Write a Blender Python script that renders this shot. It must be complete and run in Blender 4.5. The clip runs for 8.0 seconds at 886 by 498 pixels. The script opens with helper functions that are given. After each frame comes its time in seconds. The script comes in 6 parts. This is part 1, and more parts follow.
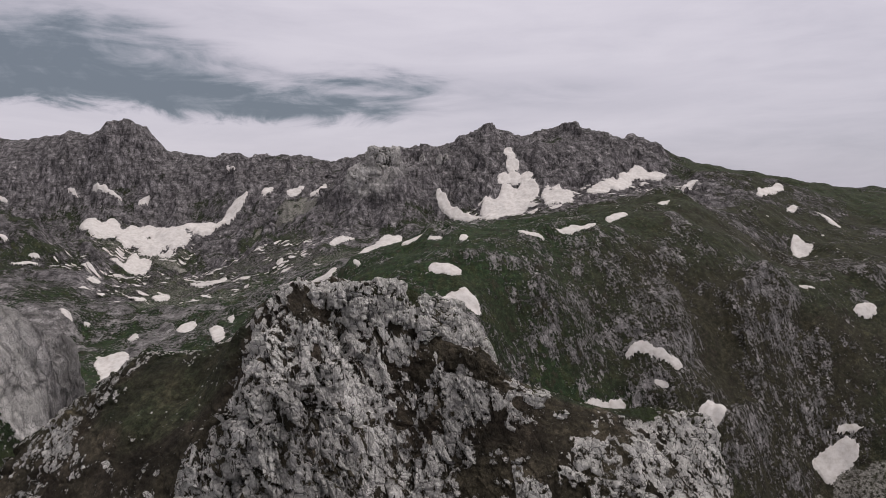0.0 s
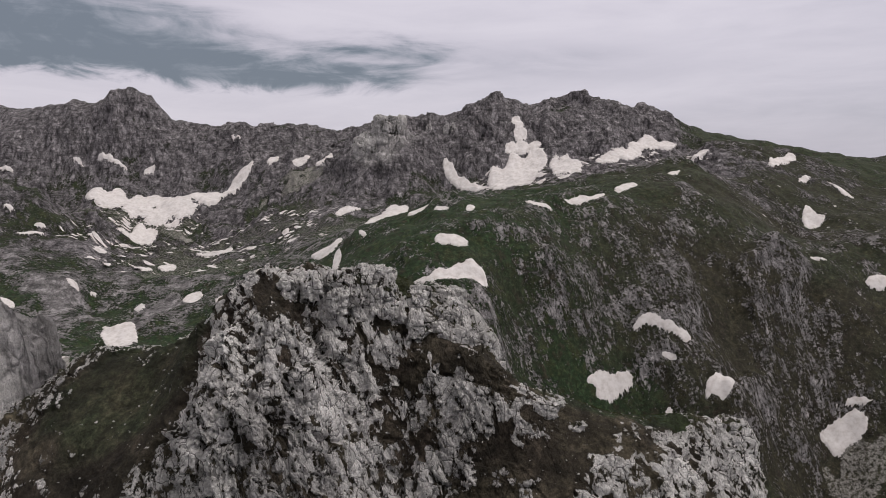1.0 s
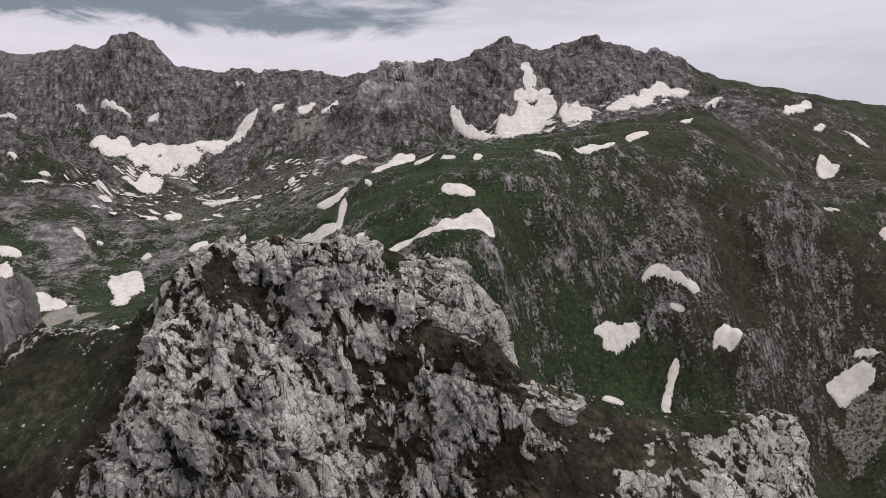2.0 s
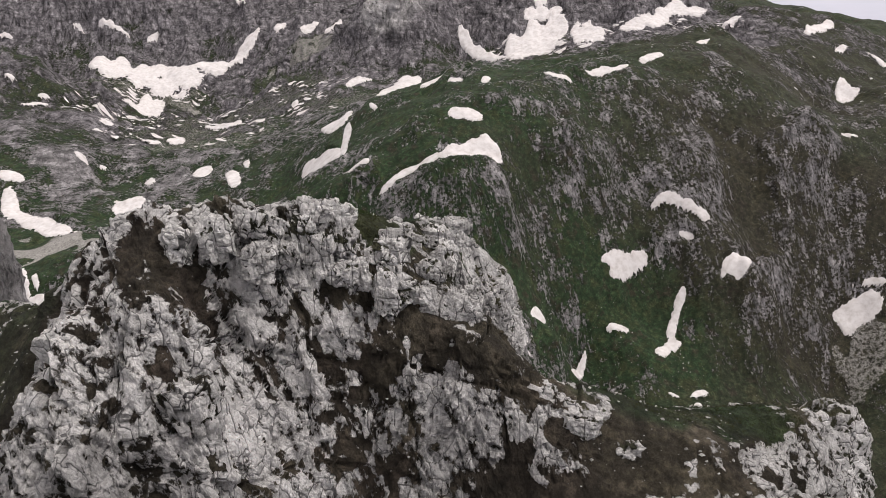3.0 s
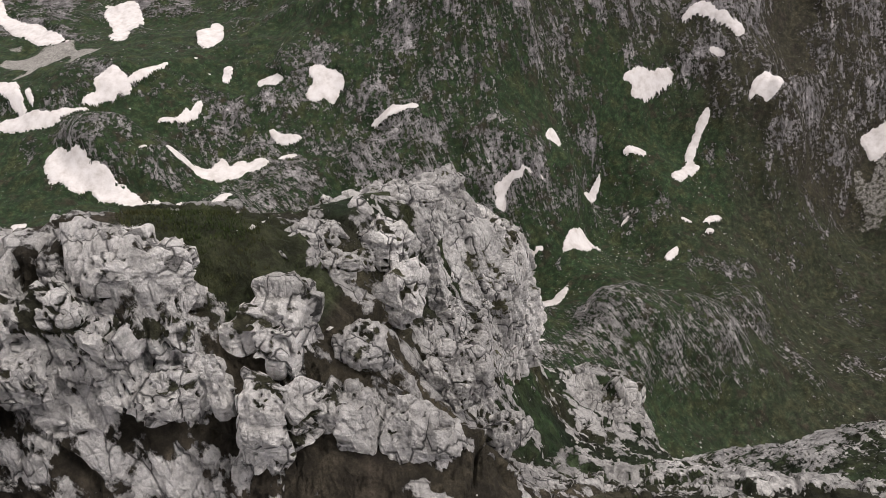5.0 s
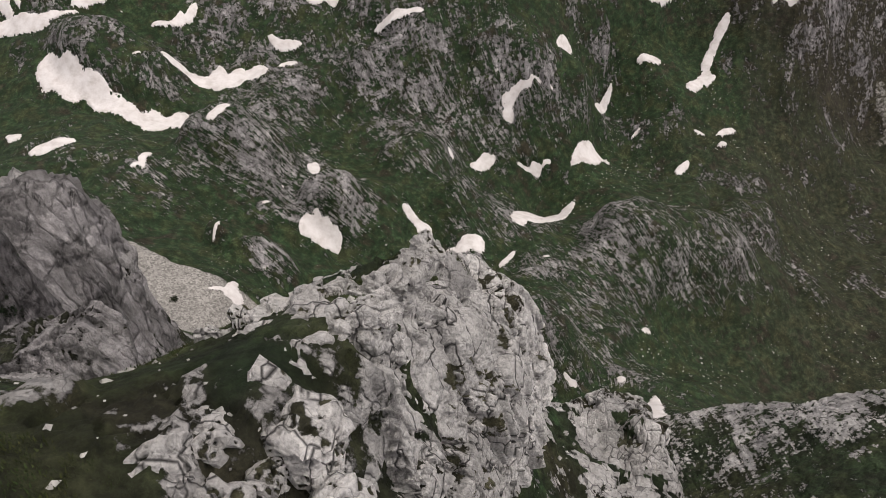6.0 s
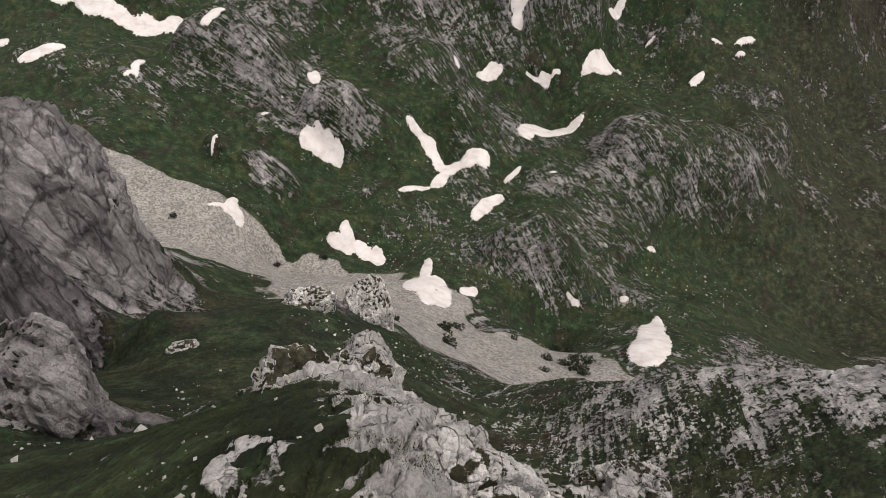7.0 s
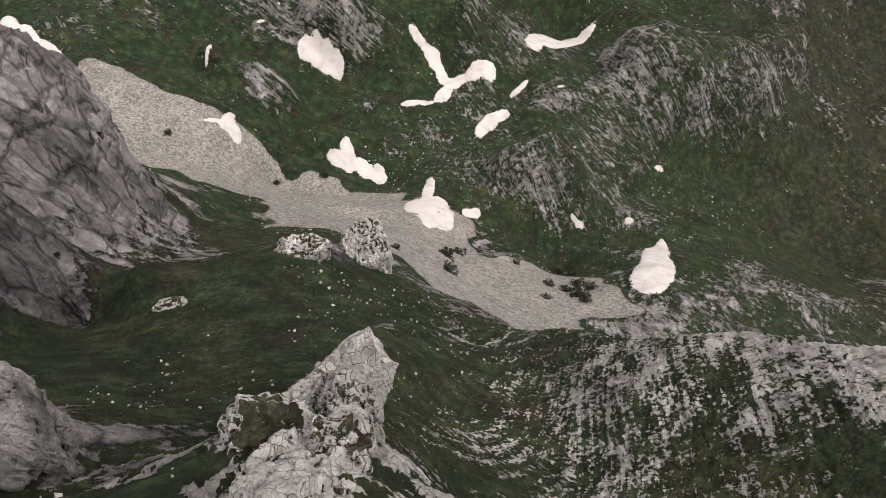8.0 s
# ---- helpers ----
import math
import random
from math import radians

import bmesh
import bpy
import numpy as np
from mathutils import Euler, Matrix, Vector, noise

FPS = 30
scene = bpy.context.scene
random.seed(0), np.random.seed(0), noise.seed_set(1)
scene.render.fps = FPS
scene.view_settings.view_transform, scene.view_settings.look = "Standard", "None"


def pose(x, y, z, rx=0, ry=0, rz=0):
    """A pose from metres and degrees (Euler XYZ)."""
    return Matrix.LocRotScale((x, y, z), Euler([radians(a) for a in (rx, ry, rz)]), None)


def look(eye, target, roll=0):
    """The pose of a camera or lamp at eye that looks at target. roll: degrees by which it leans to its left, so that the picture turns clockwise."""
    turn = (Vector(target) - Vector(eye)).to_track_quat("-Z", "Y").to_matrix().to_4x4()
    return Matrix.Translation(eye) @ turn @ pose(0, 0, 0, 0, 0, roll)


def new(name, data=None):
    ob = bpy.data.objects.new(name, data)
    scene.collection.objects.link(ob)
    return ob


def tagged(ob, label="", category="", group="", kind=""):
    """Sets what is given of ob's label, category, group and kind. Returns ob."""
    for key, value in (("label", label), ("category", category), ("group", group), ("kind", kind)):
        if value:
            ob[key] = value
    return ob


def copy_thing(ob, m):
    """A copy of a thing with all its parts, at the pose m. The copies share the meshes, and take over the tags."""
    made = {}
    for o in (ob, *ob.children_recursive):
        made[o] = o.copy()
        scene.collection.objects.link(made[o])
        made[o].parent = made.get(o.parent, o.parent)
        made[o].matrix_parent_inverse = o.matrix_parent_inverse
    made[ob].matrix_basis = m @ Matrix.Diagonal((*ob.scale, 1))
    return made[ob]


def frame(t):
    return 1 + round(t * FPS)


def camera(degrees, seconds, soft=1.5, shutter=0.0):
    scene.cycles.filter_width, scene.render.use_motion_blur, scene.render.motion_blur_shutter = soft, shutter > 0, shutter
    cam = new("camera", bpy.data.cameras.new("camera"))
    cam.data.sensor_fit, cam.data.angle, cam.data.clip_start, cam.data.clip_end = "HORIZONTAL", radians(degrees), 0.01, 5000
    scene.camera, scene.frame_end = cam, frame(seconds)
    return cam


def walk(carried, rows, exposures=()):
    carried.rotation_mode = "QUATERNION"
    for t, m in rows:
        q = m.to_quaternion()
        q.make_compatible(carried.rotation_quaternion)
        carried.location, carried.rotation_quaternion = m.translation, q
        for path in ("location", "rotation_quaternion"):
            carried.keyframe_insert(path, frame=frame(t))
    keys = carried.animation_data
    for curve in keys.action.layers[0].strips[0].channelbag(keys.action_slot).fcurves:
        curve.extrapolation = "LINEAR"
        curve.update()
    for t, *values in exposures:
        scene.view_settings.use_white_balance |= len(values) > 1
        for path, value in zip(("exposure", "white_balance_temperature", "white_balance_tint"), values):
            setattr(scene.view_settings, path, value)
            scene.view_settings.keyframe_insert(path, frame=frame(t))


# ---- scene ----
cam = camera(64.85, 8.0, soft=0.65)
EYE = 600.0
# seconds, place (z from the first eye), turn in degrees
PATH = [
    (0.0, 0.00, 0.00, 0.00, 85.20, 0.00, 0.00),
    (0.5, 0.57, 6.08, 0.03, 84.09, -0.04, 0.27),
    (1.0, 1.04, 12.14, 0.03, 82.73, -0.05, 0.59),
    (2.5, 2.16, 30.29, 0.16, 75.68, -0.12, 1.51),
    (3.0, 2.52, 36.46, 0.18, 72.34, -0.14, 1.81),
    (3.5, 2.84, 42.75, 0.18, 68.57, -0.18, 2.11),
    (4.0, 3.19, 49.05, 0.18, 64.73, -0.21, 2.43),
    (4.5, 3.49, 55.41, 0.21, 60.86, -0.29, 2.75),
    (6.0, 4.24, 74.49, 0.33, 49.35, -0.41, 3.71),
    (6.5, 4.45, 80.87, 0.36, 45.48, -0.47, 4.07),
    (7.0, 4.59, 87.28, 0.43, 41.59, -0.54, 4.43),
    (7.5, 4.57, 93.63, 0.49, 37.73, -0.61, 4.76),
    (8.0, 4.54, 99.88, 0.52, 33.88, -0.67, 5.10),
]
walk(cam, [(t, pose(x, y, EYE + z, rx, ry, rz)) for t, x, y, z, rx, ry, rz in PATH],
     exposures=[(0.0, -0.38, 6500, 10), (1.0, -0.32, 6500, 10), (2.5, 0.02, 6500, 10), (4.0, 0.36, 6550, 10), (6.0, 0.12, 6650, 10), (8.0, 0.32, 6750, 10)])

# ---- light: an overcast evening sky ----
world = bpy.data.worlds.new("overcast_sky")
scene.world = world
world.use_nodes = True
wt = world.node_tree
wt.nodes.clear()


def wnode(kind, **values):
    n = wt.nodes.new(kind)
    for key, value in values.items():
        n.inputs[key].default_value = value
    return n


def wlink(a, b):
    wt.links.new(a, b)


out = wnode("ShaderNodeOutputWorld")
back = wnode("ShaderNodeBackground", Strength=1.0)
wlink(back.outputs[0], out.inputs[0])
where = wnode("ShaderNodeTexCoord")
split = wnode("ShaderNodeSeparateXYZ")
wlink(where.outputs["Generated"], split.inputs[0])
# clear sky, far above the cloud
sky = wnode("ShaderNodeTexSky")
sky.sky_type, sky.sun_disc, sky.sun_elevation, sky.sun_rotation = "NISHITA", False, radians(38), radians(-150)
dim = wnode("ShaderNodeVectorMath")
dim.operation = "SCALE"
dim.inputs["Scale"].default_value = 0.1
wlink(sky.outputs[0], dim.inputs[0])
def wmath(kind, a, b):
    n = wnode("ShaderNodeMath")
    n.operation = kind
    for socket, value in zip(n.inputs, (a, b)):
        if isinstance(value, bpy.types.NodeSocket):
            wlink(value, socket)
        else:
            socket.default_value = value
    return n.outputs[0]


def wstep(low, up, value):
    n = wnode("ShaderNodeMapRange")
    n.interpolation_type = "SMOOTHSTEP"
    n.inputs["From Min"].default_value, n.inputs["From Max"].default_value = low, up
    wlink(value, n.inputs["Value"])
    return n.outputs[0]


def wcloud(wide, tall, detail, rough, twist, shift):
    """Cloud noise over bearing and elevation, in degrees."""
    n = wnode("ShaderNodeCombineXYZ", Z=shift)
    wlink(wmath("DIVIDE", bearing, wide), n.inputs["X"])
    wlink(wmath("DIVIDE", lift, tall), n.inputs["Y"])
    c = wnode("ShaderNodeTexNoise", Scale=1.0, Detail=detail, Roughness=rough, Distortion=twist)
    wlink(n.outputs[0], c.inputs["Vector"])
    return wmath("SUBTRACT", c.outputs["Fac"], 0.5)


def product(*factors):
    total = factors[0]
    for f in factors[1:]:
        total = wmath("MULTIPLY", total, f)
    return total


bearing = wmath("MULTIPLY", wmath("ARCTAN2", split.outputs["X"], split.outputs["Y"]), 57.3)
lift = wmath("MULTIPLY", wmath("ARCSINE", split.outputs["Z"], 0.0), 57.3)
streak, puff, sheet_noise = wcloud(11.0, 2.0, 8, 0.6, 0.5, 3.0), wcloud(5.0, 2.4, 8, 0.62, 0.7, 7.0), wcloud(26.0, 5.0, 6, 0.55, 0.4, 1.4)
# a dark bank of rain cloud over the left range: sharp below, frayed above and to the right
foot = wmath("SUBTRACT", lift, wmath("SUBTRACT", 6.0, wmath("MULTIPLY", wstep(-25, -19, bearing), 0.7)))
low = wstep(-0.3, 0.8, wmath("ADD", foot, wmath("MULTIPLY", puff, 3.2)))
top = wmath("SUBTRACT", 11.8, wmath("MULTIPLY", wstep(-26, -12, bearing), 3.4))
high = wstep(-2.6, 2.2, wmath("SUBTRACT", wmath("ADD", top, wmath("MULTIPLY", streak, 6.0)), lift))
side = wstep(-3, 12, wmath("SUBTRACT", wmath("MULTIPLY", streak, 16.0), bearing))
bank = product(low, high, side, wmath("ADD", 0.98, wmath("ADD", wmath("MULTIPLY", streak, 1.4), wmath("MULTIPLY", puff, 1.3))))
# thin grey streaks that carry it on to the right
trail = product(wstep(5.6, 7.2, lift), wstep(-10.6, -7.4, wmath("MULTIPLY", lift, -1.0)), wstep(-26, -10, bearing), wstep(-24, -8, wmath("MULTIPLY", bearing, -1.0)),
                wmath("ADD", 0.5, wmath("MULTIPLY", streak, 2.6)))
haze = product(wstep(-4, 18, bearing), wstep(-9.5, -3.5, wmath("MULTIPLY", lift, -1.0)))
corner = product(wstep(6, 24, wmath("MULTIPLY", bearing, -1.0)), wstep(10, 14, lift))
veil = wmath("SUBTRACT", 0.66, wmath("MULTIPLY", bank, 0.66))
veil = wmath("SUBTRACT", veil, wmath("MULTIPLY", trail, 0.34))
veil = wmath("SUBTRACT", veil, wmath("MULTIPLY", haze, 0.16))
veil = wmath("SUBTRACT", veil, wmath("MULTIPLY", corner, 0.14))
veil = wmath("ADD", veil, wmath("ADD", wmath("MULTIPLY", streak, 0.34), wmath("MULTIPLY", sheet_noise, 0.5)))
shade = wnode("ShaderNodeValToRGB")
shade.color_ramp.interpolation = "B_SPLINE"
shade.color_ramp.elements[0].position, shade.color_ramp.elements[0].color = 0.0, (0.185, 0.213, 0.262, 1)
shade.color_ramp.elements[1].position, shade.color_ramp.elements[1].color = 0.80, (0.80, 0.755, 0.83, 1)
for at, tone in ((0.16, (0.28, 0.307, 0.365, 1)), (0.36, (0.50, 0.485, 0.56, 1)), (0.58, (0.68, 0.64, 0.725, 1))):
    shade.color_ramp.elements.new(at).color = tone
wlink(veil, shade.inputs[0])
mix = wnode("ShaderNodeMixRGB")
mix.inputs[0].default_value = 0.94
wlink(dim.outputs[0], mix.inputs[1])
wlink(shade.outputs[0], mix.inputs[2])
# an overcast sky is brighter overhead than along the horizon
high = wnode("ShaderNodeMapRange")
for key, value in (("From Min", 0.12), ("From Max", 1.0), ("To Min", 1.14), ("To Max", 1.65)):
    high.inputs[key].default_value = value
wlink(split.outputs["Z"], high.inputs["Value"])
wlink(high.outputs[0], back.inputs["Strength"])
warm = wnode("ShaderNodeMixRGB")
rise = wnode("ShaderNodeMapRange")
for key, value in (("From Min", 0.25), ("From Max", 0.6), ("To Min", 0.0), ("To Max", 0.85)):
    rise.inputs[key].default_value = value
wlink(split.outputs["Z"], rise.inputs["Value"])
wlink(rise.outputs[0], warm.inputs[0])
wlink(mix.outputs[0], warm.inputs[1])
warm.inputs[2].default_value = (0.72, 0.68, 0.635, 1)
wlink(warm.outputs[0], back.inputs["Color"])

sun = new("sun", bpy.data.lights.new("sun", "SUN"))
sun.data.energy, sun.data.angle, sun.data.color = 1.6, radians(18), (1.0, 0.95, 0.9)
sun.matrix_world = look((0, 0, 2000), (-780, 60, 1000))

# ---- materials ----


class Nodes:
    """Short hand for a material's nodes."""

    def __init__(self, name):
        self.material = bpy.data.materials.new(name)
        self.material.use_nodes = True
        self.tree = self.material.node_tree
        self.skin = self.tree.nodes["Principled BSDF"]

    def put(self, socket, value):
        if isinstance(value, bpy.types.NodeSocket):
            self.tree.links.new(value, socket)
        elif value is not None:
            socket.default_value = value

    def attribute(self, name):
        n = self.tree.nodes.new("ShaderNodeAttribute")
        n.attribute_name = name
        return n.outputs["Fac"]

    def position(self):
        return self.tree.nodes.new("ShaderNodeTexCoord").outputs["Object"]

    def scaled(self, vector, scale):
        n = self.tree.nodes.new("ShaderNodeMapping")
        self.put(n.inputs["Vector"], vector)
        n.inputs["Scale"].default_value = scale
        return n.outputs[0]

    def joined(self, x, y, z):
        n = self.tree.nodes.new("ShaderNodeCombineXYZ")
        for socket, value in zip(n.inputs, (x, y, z)):
            self.put(socket, value)
        return n.outputs[0]

    def noise(self, vector, scale, detail=6.0, rough=0.6, twist=0.0):
        n = self.tree.nodes.new("ShaderNodeTexNoise")
        self.put(n.inputs["Vector"], vector)
        n.inputs["Scale"].default_value, n.inputs["Detail"].default_value = scale, detail
        n.inputs["Roughness"].default_value, n.inputs["Distortion"].default_value = rough, twist
        return n.outputs["Fac"]

    def warped(self, vector, scale, amount):
        """The place, shifted by noise so that lines through it wander."""
        n = self.tree.nodes.new("ShaderNodeTexNoise")
        self.put(n.inputs["Vector"], vector)
        n.inputs["Scale"].default_value, n.inputs["Detail"].default_value = scale, 4.0
        shift = self.tree.nodes.new("ShaderNodeVectorMath")
        shift.operation = "MULTIPLY_ADD"
        self.put(shift.inputs[0], n.outputs["Color"])
        shift.inputs[1].default_value = (amount, amount, amount)
        self.put(shift.inputs[2], vector)
        return shift.outputs[0]

    def cells(self, vector, scale, feature="F1", out="Distance"):
        n = self.tree.nodes.new("ShaderNodeTexVoronoi")
        n.feature = feature
        self.put(n.inputs["Vector"], vector)
        n.inputs["Scale"].default_value = scale
        return n.outputs[out]

    def joints(self, vector, scale):
        """Distance to the nearest edge of angular blocks."""
        ends = []
        for feature in ("F2", "F1"):
            n = self.tree.nodes.new("ShaderNodeTexVoronoi")
            n.feature, n.distance = feature, "CHEBYCHEV"
            self.put(n.inputs["Vector"], vector)
            n.inputs["Scale"].default_value, n.inputs["Randomness"].default_value = scale, 0.85
            ends.append(n.outputs["Distance"])
        return self.sum("SUBTRACT", *ends)

    def sum(self, kind, a, b=None, c=None):
        n = self.tree.nodes.new("ShaderNodeMath")
        n.operation = kind
        for socket, value in zip(n.inputs, (a, b, c)):
            self.put(socket, value)
        return n.outputs[0]

    def ramp(self, value, *stops):
        n = self.tree.nodes.new("ShaderNodeValToRGB")
        self.put(n.inputs[0], value)
        e = n.color_ramp.elements
        while len(e) < len(stops):
            e.new(0.5)
        for spot, (at, colour) in zip(e, stops):
            spot.position = at
            spot.color = (*colour, 1) if isinstance(colour, tuple) else (colour, colour, colour, 1)
        return n.outputs[0]

    def mix(self, amount, a, b, kind="MIX"):
        n = self.tree.nodes.new("ShaderNodeMixRGB")
        n.blend_type = kind
        for socket, value in zip(n.inputs, (amount, a, b)):
            self.put(socket, (*value, 1) if isinstance(value, tuple) else value)
        return n.outputs[0]

    def bump(self, height, distance=1.0, strength=1.0):
        n = self.tree.nodes.new("ShaderNodeBump")
        n.inputs["Distance"].default_value, n.inputs["Strength"].default_value = distance, strength
        self.put(n.inputs["Height"], height)
        self.put(self.skin.inputs["Normal"], n.outputs[0])

    def finish(self, colour, rough=0.9, gloss=0.2):
        self.put(self.skin.inputs["Base Color"], colour)
        self.put(self.skin.inputs["Roughness"], rough)
        self.put(self.skin.inputs["Specular IOR Level"], gloss)
        return self.material


def limestone(n, place, pale):
    """The colour of weathered limestone, and its grain at three sizes."""
    broad = n.noise(place, 0.03, 4, 0.6)
    wall = n.noise(n.scaled(place, (1.0, 1.0, 0.4)), 0.05, 10, 0.68)
    grain = n.noise(place, 0.5, 10, 0.74)
    fine = n.noise(place, 4.5, 7, 0.74)
    streak = n.noise(n.scaled(place, (1.0, 1.0, 0.12)), 0.6, 6, 0.65)
    # upright joints, wide and narrow, and the bedding across them
    lean = n.scaled(n.warped(place, 0.05, 16.0), (1.0, 1.0, 0.30))
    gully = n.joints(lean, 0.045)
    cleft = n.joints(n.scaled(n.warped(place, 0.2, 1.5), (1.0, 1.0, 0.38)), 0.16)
    face = n.cells(n.scaled(n.warped(place, 0.2, 4.0), (1.0, 1.0, 0.38)), 0.16, "F1", "Color")
    layer = n.noise(n.scaled(n.warped(place, 0.02, 12.0), (0.10, 0.10, 1.0)), 0.20, 5, 0.65)
    # the grey leans to purple: haze over far rock, put into its colour
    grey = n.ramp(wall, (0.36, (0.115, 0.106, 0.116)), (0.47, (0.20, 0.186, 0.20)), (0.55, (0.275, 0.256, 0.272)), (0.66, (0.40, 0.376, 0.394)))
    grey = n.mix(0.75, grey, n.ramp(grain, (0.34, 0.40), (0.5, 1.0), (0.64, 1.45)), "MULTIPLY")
    # dark joints, with the shade inside the gullies painted into the colour
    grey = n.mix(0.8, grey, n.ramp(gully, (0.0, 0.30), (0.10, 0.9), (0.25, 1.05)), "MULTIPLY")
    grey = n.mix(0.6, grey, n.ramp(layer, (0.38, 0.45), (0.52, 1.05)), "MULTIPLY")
    light = n.ramp(grain, (0.34, (0.54, 0.52, 0.512)), (0.44, (0.82, 0.793, 0.783)), (0.58, (0.92, 0.89, 0.88)))
    colour = n.mix(pale, grey, light)
    colour = n.mix(1.0, colour, n.ramp(face, (0.2, 0.84), (0.8, 1.16)), "MULTIPLY")
    # clefts get the same painted shade, weaker on pale rock
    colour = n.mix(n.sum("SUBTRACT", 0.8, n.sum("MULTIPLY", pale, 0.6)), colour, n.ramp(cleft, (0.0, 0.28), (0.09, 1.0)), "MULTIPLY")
    colour = n.mix(1.0, colour, n.ramp(broad, (0.3, 0.8), (0.7, 1.12)), "MULTIPLY")
    colour = n.mix(0.28, colour, n.ramp(streak, (0.36, 0.45), (0.50, 1.0)), "MULTIPLY")
    colour = n.mix(0.5, colour, n.ramp(fine, (0.36, 0.45), (0.55, 1.15)), "MULTIPLY")
    return colour, wall, grain, fine, face, cleft


def land_cover():
    n = Nodes("limestone_and_grass")
    place = n.position()
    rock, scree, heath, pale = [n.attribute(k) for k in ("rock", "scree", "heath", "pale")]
    bed, along, ribs = n.attribute("bed"), n.attribute("along"), n.attribute("ribs")
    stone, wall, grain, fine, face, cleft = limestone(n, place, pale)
    # cracks
    bent = n.warped(place, 0.5, 0.3)
    joints = n.joints(n.scaled(bent, (1.0, 1.0, 0.6)), 0.8)
    open_joint = n.ramp(n.noise(place, 0.5, 3, 0.5), (0.40, 0.0), (0.50, 1.0))
    crack = n.mix(open_joint, (1.0, 1.0, 1.0), n.ramp(joints, (0.0, 0.05), (0.022, 0.35), (0.05, 1.0)))
    hair = n.joints(n.scaled(bent, (1.0, 1.0, 0.75)), 2.3)
    crack = n.mix(n.ramp(n.noise(place, 0.9, 3, 0.5), (0.46, 0.0), (0.62, 0.7)), crack, n.ramp(hair, (0.0, 0.35), (0.06, 1.0)), "MULTIPLY")
    stone = n.mix(pale, stone, n.mix(1.0, stone, crack, "MULTIPLY"))
    # grass and heath; painted light: turf is brightened close by, darkened far off
    tuft = n.noise(place, 0.16, 11, 0.80)
    sward = n.noise(place, 0.05, 6, 0.65)
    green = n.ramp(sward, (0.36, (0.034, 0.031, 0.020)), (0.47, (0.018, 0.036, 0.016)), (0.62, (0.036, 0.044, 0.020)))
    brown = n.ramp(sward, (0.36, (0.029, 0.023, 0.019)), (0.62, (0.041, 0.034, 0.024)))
    bright_green = n.ramp(sward, (0.36, (0.062, 0.064, 0.032)), (0.47, (0.030, 0.056, 0.022)), (0.62, (0.060, 0.074, 0.030)))
    brighten = n.sum("POWER", pale, 4.0)
    bright_brown = n.ramp(sward, (0.36, (0.080, 0.060, 0.051)), (0.62, (0.105, 0.088, 0.062)))
    turf = n.mix(heath, n.mix(brighten, green, bright_green), n.mix(brighten, brown, bright_brown))
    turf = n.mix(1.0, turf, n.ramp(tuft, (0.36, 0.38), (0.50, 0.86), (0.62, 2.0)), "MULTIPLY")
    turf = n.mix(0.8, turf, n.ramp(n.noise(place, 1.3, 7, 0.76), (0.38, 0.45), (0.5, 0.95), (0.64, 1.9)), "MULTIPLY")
    # scree
    pebble = n.cells(place, 0.9, "F1", "Color")
    gravel = n.mix(0.5, n.ramp(n.noise(place, 0.25, 8, 0.7), (0.3, (0.15, 0.142, 0.135)), (0.65, (0.29, 0.275, 0.26))), n.ramp(pebble, (0.2, (0.08, 0.076, 0.073)), (0.8, (0.44, 0.42, 0.40))))
    gravel = n.mix(0.3, gravel, n.ramp(n.noise(place, 0.06, 10, 0.78), (0.38, 0.5), (0.5, 0.95), (0.62, 1.5)), "MULTIPLY")
    # where the rock shows through
    stripes = n.noise(n.joined(n.sum("MULTIPLY", bed, 0.62), n.sum("MULTIPLY", along, 0.085), 0.0), 1.0, 8, 0.72)
    cross = n.noise(n.joined(n.sum("MULTIPLY", along, 0.8), n.sum("MULTIPLY", bed, 0.2), 5.0), 1.0, 6, 0.7)
    stripes = n.sum("ADD", stripes, n.sum("MULTIPLY", n.sum("SUBTRACT", cross, 0.5), 0.42))
    broad_seams = n.noise(n.joined(n.sum("MULTIPLY", bed, 0.24), n.sum("MULTIPLY", along, 0.13), 9.0), 1.0, 6, 0.7)
    seams = n.noise(n.joined(n.sum("MULTIPLY", bed, 0.085), n.sum("MULTIPLY", along, 0.045), 3.0), 1.0, 7, 0.68)
    clumps = n.noise(place, 0.22, 9, 0.70)
    stone = n.mix(n.sum("SUBTRACT", 0.9, n.sum("MULTIPLY", pale, 0.7)), stone, n.mix(1.0, stone, n.ramp(seams, (0.38, 0.35), (0.48, 0.95), (0.62, 1.5)), "MULTIPLY"))
    share = n.sum("ADD", rock, n.sum("MULTIPLY", n.sum("SUBTRACT", stripes, 0.5), ribs))
    share = n.sum("ADD", share, n.sum("MULTIPLY", n.sum("SUBTRACT", clumps, 0.5), n.sum("SUBTRACT", 1.8, n.sum("MULTIPLY", pale, 1.0))))
    share = n.sum("ADD", share, n.sum("MULTIPLY", n.sum("SUBTRACT", seams, 0.5), n.sum("SUBTRACT", 1.1, pale)))
    share = n.sum("ADD", share, n.sum("MULTIPLY", n.sum("SUBTRACT", broad_seams, 0.5), n.sum("SUBTRACT", 1.2, pale)))
    tracts = n.noise(place, 0.022, 6, 0.62)
    share = n.sum("ADD", share, n.sum("MULTIPLY", n.sum("SUBTRACT", tracts, 0.5), n.sum("SUBTRACT", 1.3, n.sum("MULTIPLY", pale, 1.3))))
    pockets = n.noise(n.scaled(place, (1.0, 1.0, 0.7)), 1.3, 6, 0.62)
